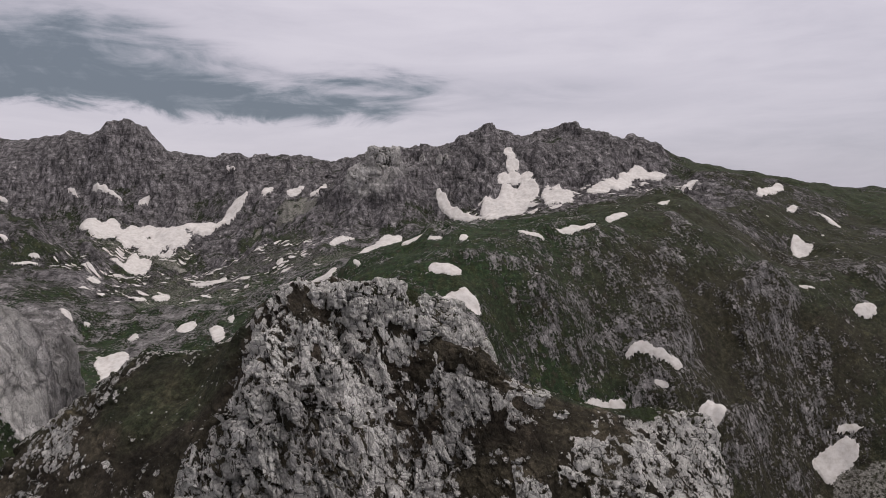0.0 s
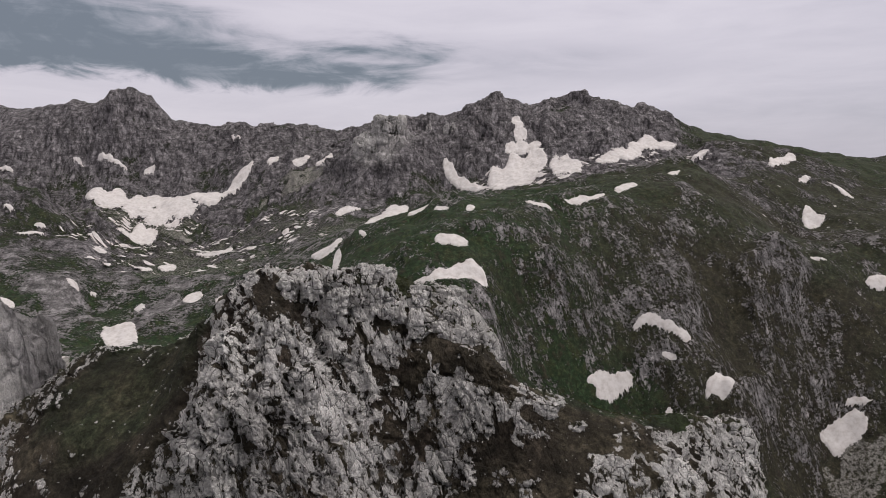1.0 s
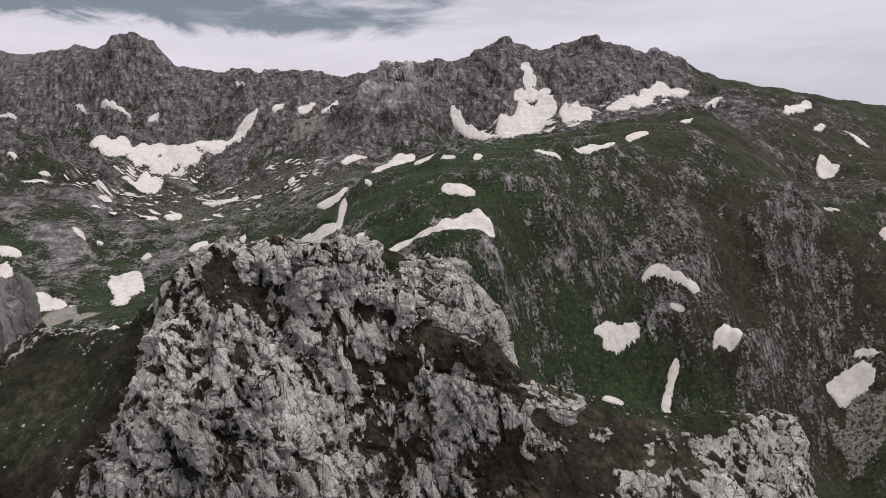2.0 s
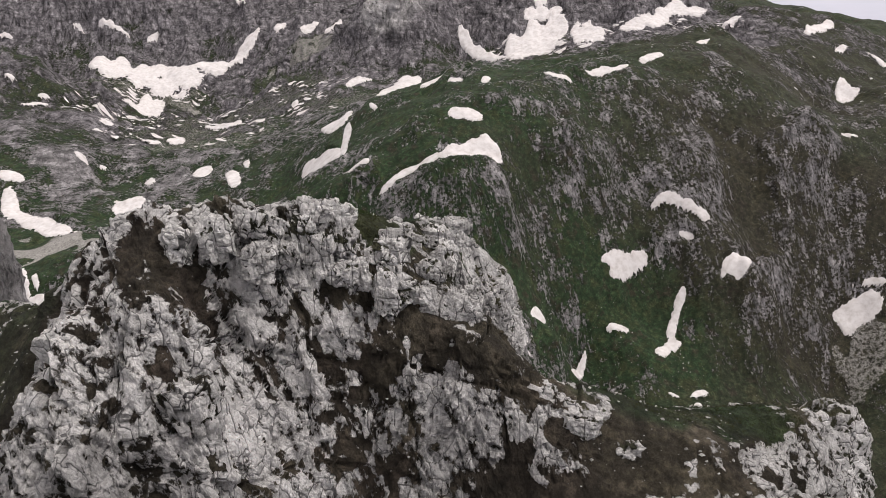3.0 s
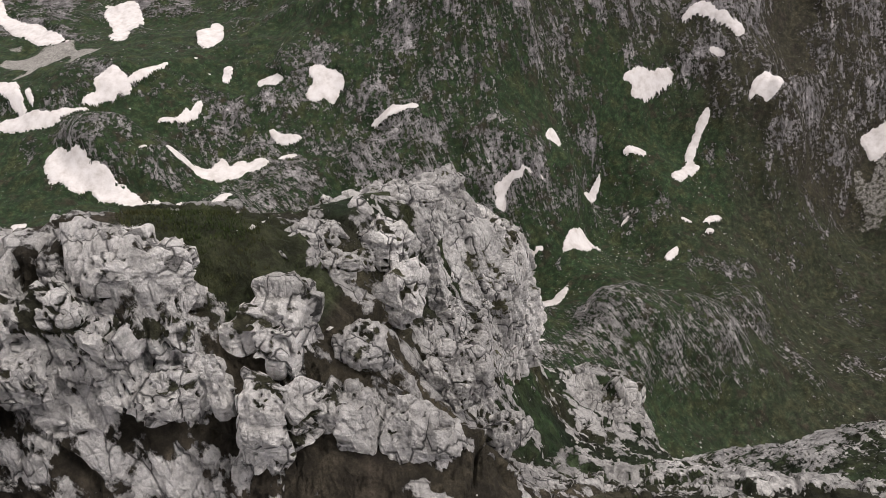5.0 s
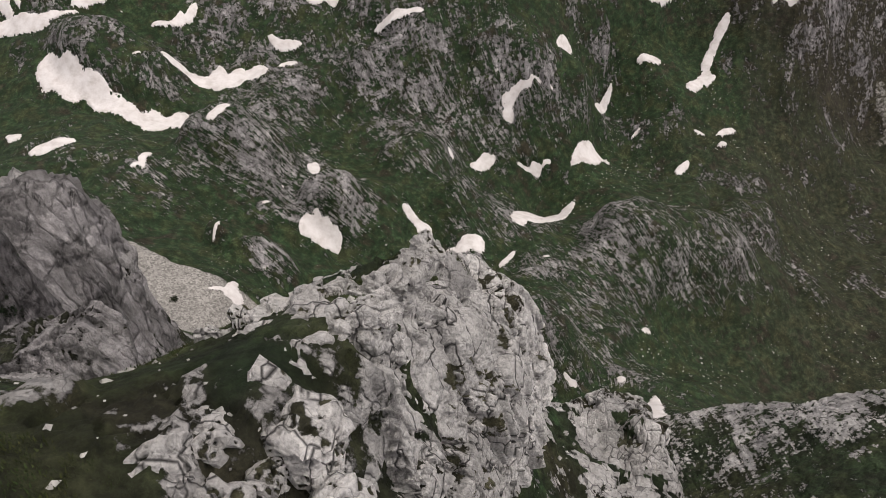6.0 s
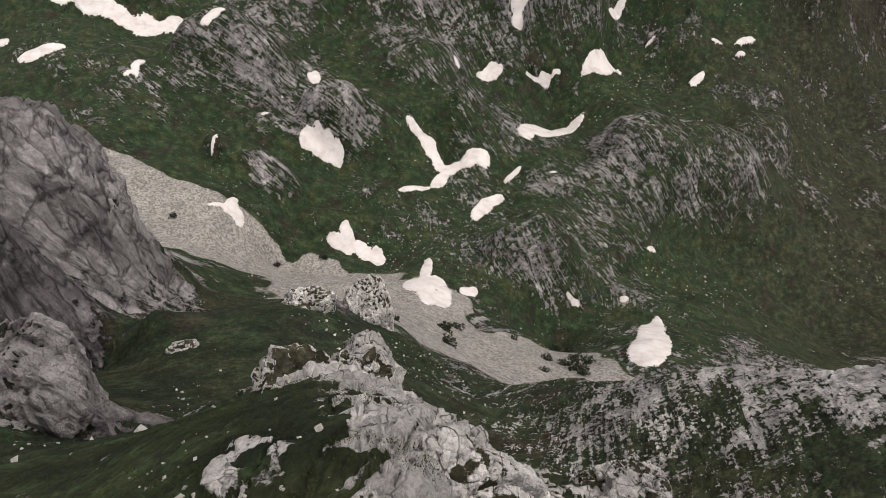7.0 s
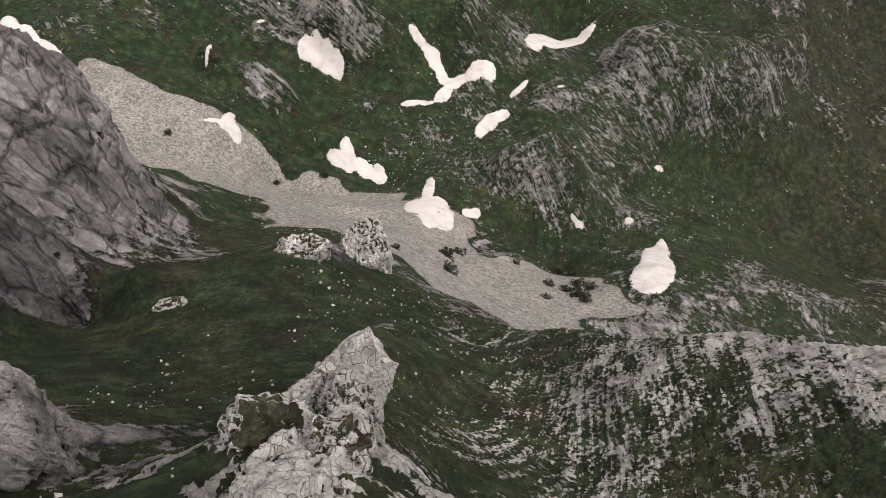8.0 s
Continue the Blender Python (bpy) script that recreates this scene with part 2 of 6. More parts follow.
    share = n.sum("ADD", share, n.sum("MULTIPLY", n.sum("SUBTRACT", pockets, 0.5), n.sum("MULTIPLY", pale, 1.9)))
    bare = n.ramp(share, (0.46, 0.0), (0.55, 1.0))
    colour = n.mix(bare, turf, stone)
    loose = n.sum("ADD", scree, n.sum("MULTIPLY", n.sum("SUBTRACT", clumps, 0.5), 0.9))
    shingle = n.ramp(loose, (0.45, 0.0), (0.58, 1.0))
    colour = n.mix(shingle, colour, gravel)
    # relief, in metres
    facet = n.cells(n.scaled(bent, (1.0, 1.0, 0.7)), 0.75)
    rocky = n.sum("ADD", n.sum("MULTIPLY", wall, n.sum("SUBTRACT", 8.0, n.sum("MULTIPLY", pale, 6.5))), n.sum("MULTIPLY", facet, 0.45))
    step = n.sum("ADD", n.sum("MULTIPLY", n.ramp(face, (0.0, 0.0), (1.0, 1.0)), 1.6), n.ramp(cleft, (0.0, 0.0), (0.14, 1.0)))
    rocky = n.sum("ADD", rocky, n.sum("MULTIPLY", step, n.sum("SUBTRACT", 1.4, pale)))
    rocky = n.sum("ADD", rocky, n.sum("ADD", n.sum("MULTIPLY", grain, 0.7), n.sum("MULTIPLY", fine, 0.34)))
    rocky = n.sum("ADD", rocky, n.sum("ADD", n.sum("MULTIPLY", n.ramp(hair, (0.0, 0.0), (0.16, 1.0)), 0.10), n.sum("MULTIPLY", n.ramp(joints, (0.0, 0.0), (0.12, 1.0)), 0.22)))
    rocky = n.sum("ADD", rocky, n.sum("MULTIPLY", stripes, 1.2))
    grassy = n.sum("MULTIPLY", tuft, 1.6)
    level = n.mix(bare, grassy, n.sum("ADD", rocky, 0.3))
    n.bump(n.mix(shingle, level, n.sum("MULTIPLY", tuft, 0.8)))
    return n.finish(colour)


LAND_COVER = land_cover()


def snow_surface():
    n = Nodes("old_snow")
    place = n.position()
    dirt = n.noise(place, 0.12, 8, 0.65)
    cups = n.noise(place, 0.5, 6, 0.6)
    colour = n.ramp(dirt, (0.30, (0.48, 0.44, 0.43)), (0.5, (0.62, 0.585, 0.585)), (0.7, (0.70, 0.67, 0.675)))
    n.bump(n.sum("MULTIPLY", cups, 0.35))
    return n.finish(colour, 0.75, 0.3)


OLD_SNOW = snow_surface()

# ---- noise on arrays ----


def scramble(ix, iy, iz, seed):
    h = ix.astype(np.uint32) * np.uint32(374761393) + iy.astype(np.uint32) * np.uint32(668265263)
    h += iz.astype(np.uint32) * np.uint32(2147483647) + np.uint32(seed * 974711 + 13)
    h = (h ^ (h >> np.uint32(13))) * np.uint32(1274126177)
    h = (h ^ (h >> np.uint32(16))) * np.uint32(2246822519)
    return ((h ^ (h >> np.uint32(15))) >> np.uint32(8)).astype(np.float32) / np.float32(16777216)


def lumps(x, y, z, seed=0):
    """Smooth noise from -1 to 1 with lumps about one unit across."""
    fx, fy, fz = np.floor(x), np.floor(y), np.floor(z)
    ix, iy, iz = fx.astype(np.int64), fy.astype(np.int64), fz.astype(np.int64)
    tx, ty, tz = (x - fx).astype(np.float32), (y - fy).astype(np.float32), (z - fz).astype(np.float32)
    tx, ty, tz = [t * t * t * (t * (t * 6 - 15) + 10) for t in (tx, ty, tz)]
    total = 0
    for a in (0, 1):
        for b in (0, 1):
            for c in (0, 1):
                w = (tx if a else 1 - tx) * (ty if b else 1 - ty) * (tz if c else 1 - tz)
                total = total + w * scramble(ix + a, iy + b, iz + c, seed)
    return 2 * total - 1


def blocks(x, y, z, seed=0):
    """Jointed beds of rock, blocks about one unit across: the distance to the nearest joint, a number for each block, and the way from its middle."""
    turn = 0.5 + 1.3 * ((seed * 0.37) % 1.0)
    x, y = x * math.cos(turn) + y * math.sin(turn), y * math.cos(turn) - x * math.sin(turn)
    flat = np.zeros_like(x)
    w = z + 0.22 * x - 0.12 * y + 0.35 * lumps(x * 0.35, y * 0.35, z * 0.6, seed + 5)
    iw = np.floor(w)
    none = iw.astype(np.int64) * 0
    kw = iw.astype(np.int64)
    u = (x + 0.25 * w) * (0.6 + 0.8 * scramble(kw, none, none, seed)) + 31 * scramble(kw, none, none, seed + 1) + 0.12 * lumps(x * 0.7, y * 0.7, z * 0.7, seed + 6)
    iu = np.floor(u)
    ku = iu.astype(np.int64)
    v = (y - 0.2 * w) * (0.6 + 0.8 * scramble(kw, ku, none, seed + 2)) + 31 * scramble(kw, ku, none, seed + 4) + 0.12 * lumps(x * 0.7, y * 0.7, z * 0.7, seed + 8)
    iv = np.floor(v)
    fu, fv, fw = u - iu, v - iv, w - iw
    joint = 1.6 * np.minimum(np.minimum(np.minimum(fu, 1 - fu), np.minimum(fv, 1 - fv)), np.minimum(fw, 1 - fw))
    number = scramble(ku, iv.astype(np.int64), kw, seed + 3)
    return joint.astype(np.float32), number, (fu - 0.5, fv - 0.5, fw - 0.5)


def ease(a, b, x):
    t = np.clip((x - a) / (b - a), 0, 1)
    return t * t * (3 - 2 * t)


# ---- the lie of the land: crests, feet and floors, heights from the first eye ----
LAND = []


def land(*points):
    """A line of the land: along it the ground has these heights."""
    for p, q in zip(points, points[1:]):
        r = math.hypot(p[0] + q[0], p[1] + q[1]) / 2
        steps = max(1, min(4, round(math.dist(p[:2], q[:2]) / (0.05 * r))))
        for i in range(steps):
            LAND.append([a + (b - a) * i / steps for a, b in zip(p, q)])
    LAND.append(list(points[-1]))


def spots(*points):
    """Single heights, with no line between them."""
    LAND.extend(list(p) for p in points)


# far ranges
land((-2513, 2600, 182), (-2154, 2600, 233), (-1947, 2600, 213), (-1762, 2600, 171), (-1636, 2600, 186), (-1554, 2600, 157), (-1479, 2600, 196),
     (-1416, 2600, 196), (-1301, 2600, 219), (-1199, 2600, 260), (-1133, 2600, 233), (-1089, 2600, 182), (-1022, 2600, 130), (-939, 2600, 113))
land((-845, 2600, 126), (-750, 2600, 157), (-677, 2600, 140), (-594, 2600, 134), (-501, 2550, 81), (-420, 2500, 101), (-363, 2450, 89))
spots((-1930, 2430, 14), (-1530, 2420, 34), (-1375, 2420, 14), (-1239, 2420, -5), (-1044, 2420, -25), (-848, 2420, -15), (-691, 2420, 34))
land((-1758, 2200, -147), (-1194, 2250, -123), (-1065, 2250, -110), (-883, 2250, -110), (-700, 2250, -99), (-621, 2300, -14), (-572, 2330, 10), (-463, 2350, 21), (-360, 2300, 4))
# snow bowl, spur and boulder fields under the left range
spots((-1141, 2237, -94), (-822, 2284, -107), (-932, 2150, -144), (-849, 1950, -226), (-928, 1950, -210), (-740, 2050, -170), (-586, 2100, -123), (-422, 2050, -87))
land((-1487, 1700, 10), (-1256, 1720, -11), (-1109, 1750, -32), (-1026, 1750, -53), (-941, 1720, -115), (-865, 1700, -197))
spots((-957, 1581, -172), (-477, 1770, -190), (-635, 1727, -234), (-741, 1550, -243), (-947, 1480, -196), (-814, 1500, -217), (-595, 1500, -254), (-328, 1800, -135), (-469, 1900, -127))
# middle tower, toothed ridge, twin summits
land((-258, 2080, 87), (-222, 2060, 118), (-171, 2050, 133), (-138, 2050, 114), (-115, 2080, 87))
land((-306, 1950, -80), (-222, 1900, -73), (-142, 1860, -82), (-67, 1880, -80), (-6, 1950, -59))
land((-84, 2130, 93), (-41, 2150, 106), (2, 2160, 104), (33, 2190, 115))
land((82, 2230, 174), (155, 2250, 213), (221, 2280, 192), (277, 2330, 172), (345, 2310, 196), (411, 2270, 228), (480, 2250, 203), (566, 2230, 158), (620, 2230, 124),
     (659, 2240, 137), (728, 2230, 101), (794, 2200, 68))
spots((198, 2030, 12), (143, 1840, -71), (249, 1850, -52), (332, 1900, -22), (424, 1900, -16), (537, 1980, -1), (671, 2050, 20), (55, 1900, -81))
spots((408, 2060, 62), (443, 1990, 28), (295, 2080, 46), (108, 2020, 12))
# green ridge
land((753, 2050, 55), (770, 2000, 44), (852, 2050, 48), (950, 2120, 36), (1061, 2200, 25), (1180, 2300, 34), (1329, 2400, 12), (1583, 2500, -1), (1951, 2500, -15),
     (2356, 2500, -25), (2860, 2500, -15))
spots((622, 1650, -37), (773, 1750, -46), (928, 1800, -77), (1134, 1900, -96), (1339, 1800, -120), (786, 1612, -141), (708, 1347, -189))
# dip behind the brow
spots((125, 1500, -84), (205, 1600, -78), (290, 1560, -62), (50, 1450, -92), (-60, 1480, -112), (185, 1270, -68), (115, 1230, -72), (40, 1240, -75), (230, 1420, -66))
# brow and side of the green hill
land((-121, 1205, -104), (-66, 1180, -87), (-13, 1160, -78), (43, 1150, -68), (108, 1150, -69), (167, 1170, -65), (234, 1199, -61), (320, 1290, -42), (432, 1420, -26), (537, 1560, -10))
spots((-24, 990, -109), (30, 950, -130), (124, 1006, -134), (231, 1061, -167), (474, 1227, -89), (444, 1112, -198), (-40, 873, -186), (56, 939, -157), (8, 858, -202))
spots((274, 1030, -228), (305, 1033, -237), (380, 951, -312), (511, 1064, -284), (564, 1022, -377), (85, 931, -210), (629, 1100, -237), (770, 1250, -145), (828, 1100, -237))
# dark green hollow and the valley
spots((244, 922, -376), (207, 884, -375), (293, 909, -391), (259, 861, -398), (287, 802, -427), (151, 844, -420), (389, 889, -415), (522, 924, -502), (438, 786, -527))
spots((146, 777, -443), (75, 674, -462), (112, 787, -347), (149, 638, -421), (247, 630, -453), (264, 605, -466), (216, 566, -469), (252, 490, -494), (326, 479, -523), (179, 420, -431), (190, 509, -466))
# terraces and hummocks
spots((-764, 1374, -242), (-776, 1412, -250), (-700, 1356, -306), (-801, 1259, -268), (-710, 1136, -315), (-302, 1085, -267), (-352, 960, -263), (-180, 850, -266), (-874, 1200, -298))
spots((-386, 800, -254), (-525, 800, -281), (-82, 800, -287), (-100, 740, -362), (-425, 660, -312), (-279, 740, -340), (-370, 593, -318), (-278, 544, -322), (-243, 554, -336), (-213, 600, -335))
spots((-156, 634, -385), (-110, 577, -376), (-131, 544, -391), (-20, 611, -383), (-28, 573, -422), (8, 656, -428), (114, 550, -413), (163, 551, -424), (178, 674, -426))
spots((15, 500, -407), (53, 446, -378), (36, 391, -376), (98, 415, -412), (31, 366, -378), (70, 363, -399), (113, 329, -337))
# scree gully
spots((-234, 436, -314), (-190, 388, -319), (-164, 418, -341), (-151, 395, -349), (-124, 374, -351), (-139, 399, -375), (-25, 248, -229))
# left pillar and the slopes under the ridge
land((-142, 222, -112), (-126, 229, -113.5), (-117, 230, -114), (-111, 230, -117))
spots((-113, 208, -121), (-124, 203, -118), (-106, 230, -140))
spots((-66, 251, -222), (-84, 262, -234), (-50, 240, -212), (-84, 240, -208), (-100, 280, -250), (-60, 290, -268))
land((-118, 258, -206), (-111, 249, -198), (-98, 236, -190), (-96, 215, -172), (-98, 198, -154), (-104, 186, -142))
spots((-116, 247, -143), (-117, 255, -199), (-30, 218, -190), (7, 218, -207), (-32, 213, -174), (-61, 194, -153), (29, 182, -150))
spots((-105, 221, -134), (-108.6, 202, -127), (-101.7, 218, -150), (-106, 193.6, -138), (-102.6, 206.6, -152), (-102.6, 198.7, -142), (-96, 201.4, -160), (-137.7, 297.7, -247))
spots((-36.5, 201.5, -150), (-34.8, 181, -129.5), (-52.4, 159.8, -116.4), (-75.4, 161.4, -129), (7.4, 178.9, -158.5), (20.2, 159.4, -134), (32.2, 146.2, -112.5))
spots((-7.6, 152.7, -111), (-1.2, 149, -116), (5.5, 143.9, -117.5), (22.7, 140, -114), (43.5, 158, -113), (60, 161.3, -110), (63, 151, -96.5), (54.2, 148.3, -100), (52.7, 134.7, -89.5))
spots((25, 131, -107), (42, 136.5, -102), (50, 130.6, -88), (66, 147, -89))
land((29, 182, -153), (36, 173, -138), (46, 165, -120), (62, 161.5, -110), (68, 153, -95), (74, 147, -85), (88, 138, -78))
spots((60, 190, -200), (90, 185, -210), (35, 210, -225), (120, 200, -250), (5, 235, -245))
# left wall, and the spine behind the tower
spots((-36, 131, -87), (-29, 113.5, -59), (-30.3, 112, -51), (-31.5, 117, -56), (-20, 122, -73), (-14, 126, -75), (-37, 130.5, -86.5))
land((3.6, 95, -18.3), (0, 94.5, -19), (-6, 94, -21.5), (-8.2, 96.5, -25), (-12, 95, -27))
land((4.6, 98.5, -21.6), (2, 102, -26), (0.2, 106.5, -32.6), (-2.4, 107.3, -33), (-4.2, 111, -39), (-3.6, 114, -43.5), (-5, 120, -55), (-7, 129, -76))
land((-9.5, 102.1, -30.4), (-9.1, 110.8, -43.5), (-9.3, 115.2, -48.7), (-12.9, 115.5, -50.5), (-21, 112, -53))
land((5.5, 102, -30), (7, 106, -40), (6, 112, -54))
# crest on the left
land((-52, 84, -31), (-44, 82, -25), (-37.2, 86, -20), (-30, 82, -19.5), (-24, 77, -17))
spots((-32, 72, -24.5), (-44, 76, -29.6), (-22.7, 65.4, -22), (-27.4, 75.2, -22.3), (-36.4, 88, -23.5), (-86, 149, -32), (-92, 171, -39), (-104, 150, -27), (-100, 160, -27))
spots((-60, 110, -60), (-70, 140, -96), (-62, 170, -119), (-75, 168, -122), (-86, 181, -138), (-79, 157, -116))
# the tower: crest and the wall beneath it
land((-20, 74, -12.6), (-17.4, 74.4, -10.6), (-15.5, 74.4, -9.7), (-11.3, 76.4, -9.6), (-8.4, 77.2, -10.4), (-5.2, 76.9, -10.8), (-4.2, 78, -11.8))
land((-12.1, 73.6, -11.8), (-8.4, 75.0, -13.8), (-6.2, 75.5, -13.9), (-4.8, 75.8, -15.3), (-2.6, 76.3, -15.6))
# its ribbed buttress, row by row down the front
land((-17.2, 67.6, -14.2), (-15.4, 67.6, -13.4), (-13.2, 67.3, -13.1), (-11.5, 68.4, -13.9), (-10.3, 73.0, -15.0))
land((-18.6, 65.6, -17.0), (-16.3, 66.1, -14.6), (-14.9, 65.8, -15.0), (-11.9, 67.0, -16.0), (-10.2, 71.4, -17.4), (-8.5, 73.3, -16.8), (-6.3, 74.7, -16.0))
land((-19.0, 63.6, -20.0), (-13.1, 65.0, -16.6), (-10.9, 66.6, -17.8), (-8.9, 69.6, -20.5), (-7.3, 72.5, -20.3), (-5.5, 74.4, -19.2), (-2.8, 74.2, -18.6))
land((-18.4, 62.6, -21.0), (-14.4, 62.2, -19.0), (-12.9, 63.4, -19.8), (-10.0, 66.2, -22.5), (-6.4, 71.2, -24.0), (-3.2, 73.3, -22.0), (-2.5, 71.9, -26.7))
spots((-19.4, 69.5, -17), (-20.6, 71.5, -15.8), (-21, 67.2, -21.5), (-25, 70, -22.5), (-22, 62, -27))
# the back of the crest and the grass saddle
spots((-6.4, 79.8, -10.6), (-3.1, 80.4, -11.9), (-10, 80, -11.4), (-16, 79, -14), (-5, 88, -16.3), (-6, 88.5, -17.2), (-9, 90, -20.5), (-16, 88, -23))
land((-1.7, 77.6, -13.6), (-0.2, 79.6, -14.4), (-1.3, 81.3, -13.9), (0.3, 81.3, -15.2), (1.0, 76.9, -16.6), (3.2, 76.3, -17.7), (4.7, 77.8, -18.0))
land((-2.5, 82.3, -12.5), (-2, 84, -13.0), (-0.4, 84.5, -13.2), (1.3, 86.9, -14.9), (0.4, 88.7, -14.2), (-2.3, 87.4, -14.4))
# the crag: its edge and its sheer side
land((2.0, 89.4, -15.2), (2.6, 93, -17.6), (3.8, 95, -18.4), (5.0, 97, -21.2))
land((2.2, 86.4, -18), (4.0, 89.8, -20.5), (5.2, 94.0, -23.0), (6.0, 97.4, -23.6))
land((3.6, 82, -20.5), (5.2, 86, -23.5), (6.0, 90.9, -25.5), (7.2, 96, -28.0), (6.6, 99.4, -29))
land((6.2, 80, -22.5), (8.4, 86, -28), (9.4, 90, -31), (9.8, 95, -34), (10.2, 99.8, -35.6))
# the heath slope
land((-0.5, 73.4, -19.4), (2.1, 73.4, -18.5), (4.6, 74.0, -19.4), (7.7, 76.2, -20.7), (13, 79, -23.5))
land((1.4, 73.0, -21.9), (4.1, 72.9, -22.5), (6.6, 73.3, -21.9), (8.4, 73.7, -21.4), (10.5, 73.8, -22.8), (13.4, 71.8, -24.8), (18.1, 73, -24.6), (20.2, 72.6, -25.6))
spots((-0.9, 72.0, -22.4), (2.9, 72.0, -24.2), (5.4, 71.5, -25.4), (7.8, 71.8, -23.2), (19.5, 76, -25), (8, 77.6, -21.6), (21.5, 71.8, -26.4))
spots((-12, 62.2, -31), (-19, 61.5, -31), (-27, 64, -29), (-5, 67, -31), (3, 66, -32), (22, 65, -32), (-45, 72, -33), (40, 70, -40))
# pinnacle and crag on the right
land((12.5, 103.9, -38.4), (13.5, 104.2, -38.3), (16.7, 102.6, -38.7))
spots((18.8, 104, -47), (11.0, 106.4, -42), (15.4, 107, -44), (14.6, 101, -40), (14, 109, -54), (36.6, 87, -44), (36.6, 80, -42), (36, 92, -48), (21, 90.5, -34), (27, 90, -34), (27, 75, -31), (32, 79, -36))
land((8, 79, -22.5), (13, 80, -24.4), (19, 79.5, -25.4), (26, 78.6, -26), (29, 82, -27.6), (32, 85.4, -30.4), (34.8, 86.6, -32))
spots((30, 98, -55), (40, 105, -65), (22, 115, -80), (5, 120, -77))
# the ground beneath the start, and the country all round
spots((0, 12, -90), (-20, 40, -60), (20, 40, -62), (0, 50, -52))
for turn in range(-180, 180, 20):
    for reach, height in ((40, -75), (110, -110), (300, -270), (800, -400), (1600, -250), (2600, 60), (3400, -120), (4600, -260)):
        if abs(turn) > 55 or reach > 3000:
            LAND.append([reach * math.sin(radians(turn)), reach * math.cos(radians(turn)), height])

marks = np.array(LAND)
mark_r, mark_a = np.hypot(marks[:, 0], marks[:, 1]), np.arctan2(marks[:, 0], marks[:, 1])
site = np.stack([mark_a, np.log(mark_r)], 1)
gap = np.sqrt(((site[:, None] - site[None]) ** 2).sum(2) + 1e-5)
count = len(site)
system = np.zeros((count + 1, count + 1))
system[:count, :count], system[:count, count], system[count, :count] = -gap - np.eye(count) * 0.002, 1, 1
weight = np.linalg.solve(system, np.append(marks[:, 2] / mark_r, 0))
# a smooth sheet through these lines, on a grid of bearing and log distance
GA, GR = np.linspace(-math.pi, math.pi, 1441), np.linspace(math.log(10), math.log(4800), 700)


def sheet():
    rise = np.empty((len(GA), len(GR)))
    for i, a in enumerate(GA):
        d = np.sqrt((a - site[:, 0, None]) ** 2 + (GR[None] - site[:, 1, None]) ** 2 + 1e-5)
        rise[i] = -(weight[:count, None] * d).sum(0) + weight[count]
    return rise * np.exp(GR)[None]


SHEET = sheet()


def smooth_height(x, y):
    a = (np.arctan2(x, y) + math.pi) / (GA[1] - GA[0])
    r = (np.log(np.hypot(x, y)) - GR[0]) / (GR[1] - GR[0])
    i, j = np.clip(a.astype(int), 0, len(GA) - 2), np.clip(r.astype(int), 0, len(GR) - 2)
    u, v = a - i, np.clip(r - j, 0, 1)
    return (SHEET[i, j] * (1 - u) + SHEET[i + 1, j] * u) * (1 - v) + (SHEET[i, j + 1] * (1 - u) + SHEET[i + 1, j + 1] * u) * v


# ---- snow lies, in plan: each patch is a few overlapping lobes (x, y, half length, half width, turn) ----
SNOW = []


def snow(*lobes):
    SNOW.append(np.array(lobes))


snow((-1035, 1636, 13.2, 6.5, 7))
snow((-51, 1201, 32.6, 14.0, 65))
snow((-13, 1159, 16.6, 12.2, 105))
snow((33, 1131, 14.5, 7.7, 82))
snow((144, 1138, 22.4, 6.5, 180))
snow((-663, 1625, 25.9, 19.3, 80))
snow((932, 1864, 36.7, 9.2, 42))
snow((712, 1161, 21.5, 11.8, 13))
snow((457, 1114, 6.5, 1.5, 16))
snow((-410, 1248, 52.2, 12.3, 114))
snow((-504, 1356, 39.3, 19.2, 104))
snow((-403, 1311, 29.0, 6.4, 110))
snow((-723, 1400, 8.0, 4.9, 49))
snow((-469, 745, 15.9, 3.5, 124))
snow((-144, 1157, 19.7, 4.4, 112))
snow((-466, 720, 38.6, 8.6, 2))
snow((-199, 741, 10.7, 3.4, 26))
snow((-327, 685, 5.9, 2.4, 40))
snow((-168, 566, 3.7, 2.2, 52))
snow((-176, 544, 3.7, 1.9, 29))
snow((70, 555, 4.9, 2.3, 39))
snow((118, 413, 4.0, 3.4, 59))
snow((-975, 2162, 111.5, 33.8, 111), (-919, 2203, 71.3, 36.0, 131), (-1113, 2206, 102.6, 33.6, 121), (-883, 2094, 66.9, 38.6, 130), (-1053, 2207, 106.3, 33.5, 113), (-685, 2263, 74.7, 26.7, 67), (-823, 2138, 89.9, 40.2, 113), (-762, 2200, 61.0, 47.8, 136))
snow((-899, 1925, 65.9, 18.6, 127), (-882, 1976, 95.3, 19.8, 112), (-848, 1970, 73.2, 19.0, 107), (-876, 1957, 70.3, 17.2, 112))
snow((-579, 2310, 27.0, 15.5, 58))
snow((-469, 2301, 25.9, 11.2, 73), (-490, 2275, 22.8, 18.4, 139), (-479, 2288, 21.9, 13.3, 139))
snow((-409, 2235, 48.1, 15.1, 98), (-394, 2290, 51.2, 12.1, 89), (-403, 2260, 57.4, 14.6, 82), (-402, 2261, 47.0, 12.5, 82))
snow((-1191, 2433, 30.9, 10.8, 168), (-1138, 2419, 36.7, 8.9, 161), (-1166, 2427, 42.5, 9.4, 165), (-1165, 2426, 33.0, 8.7, 165))
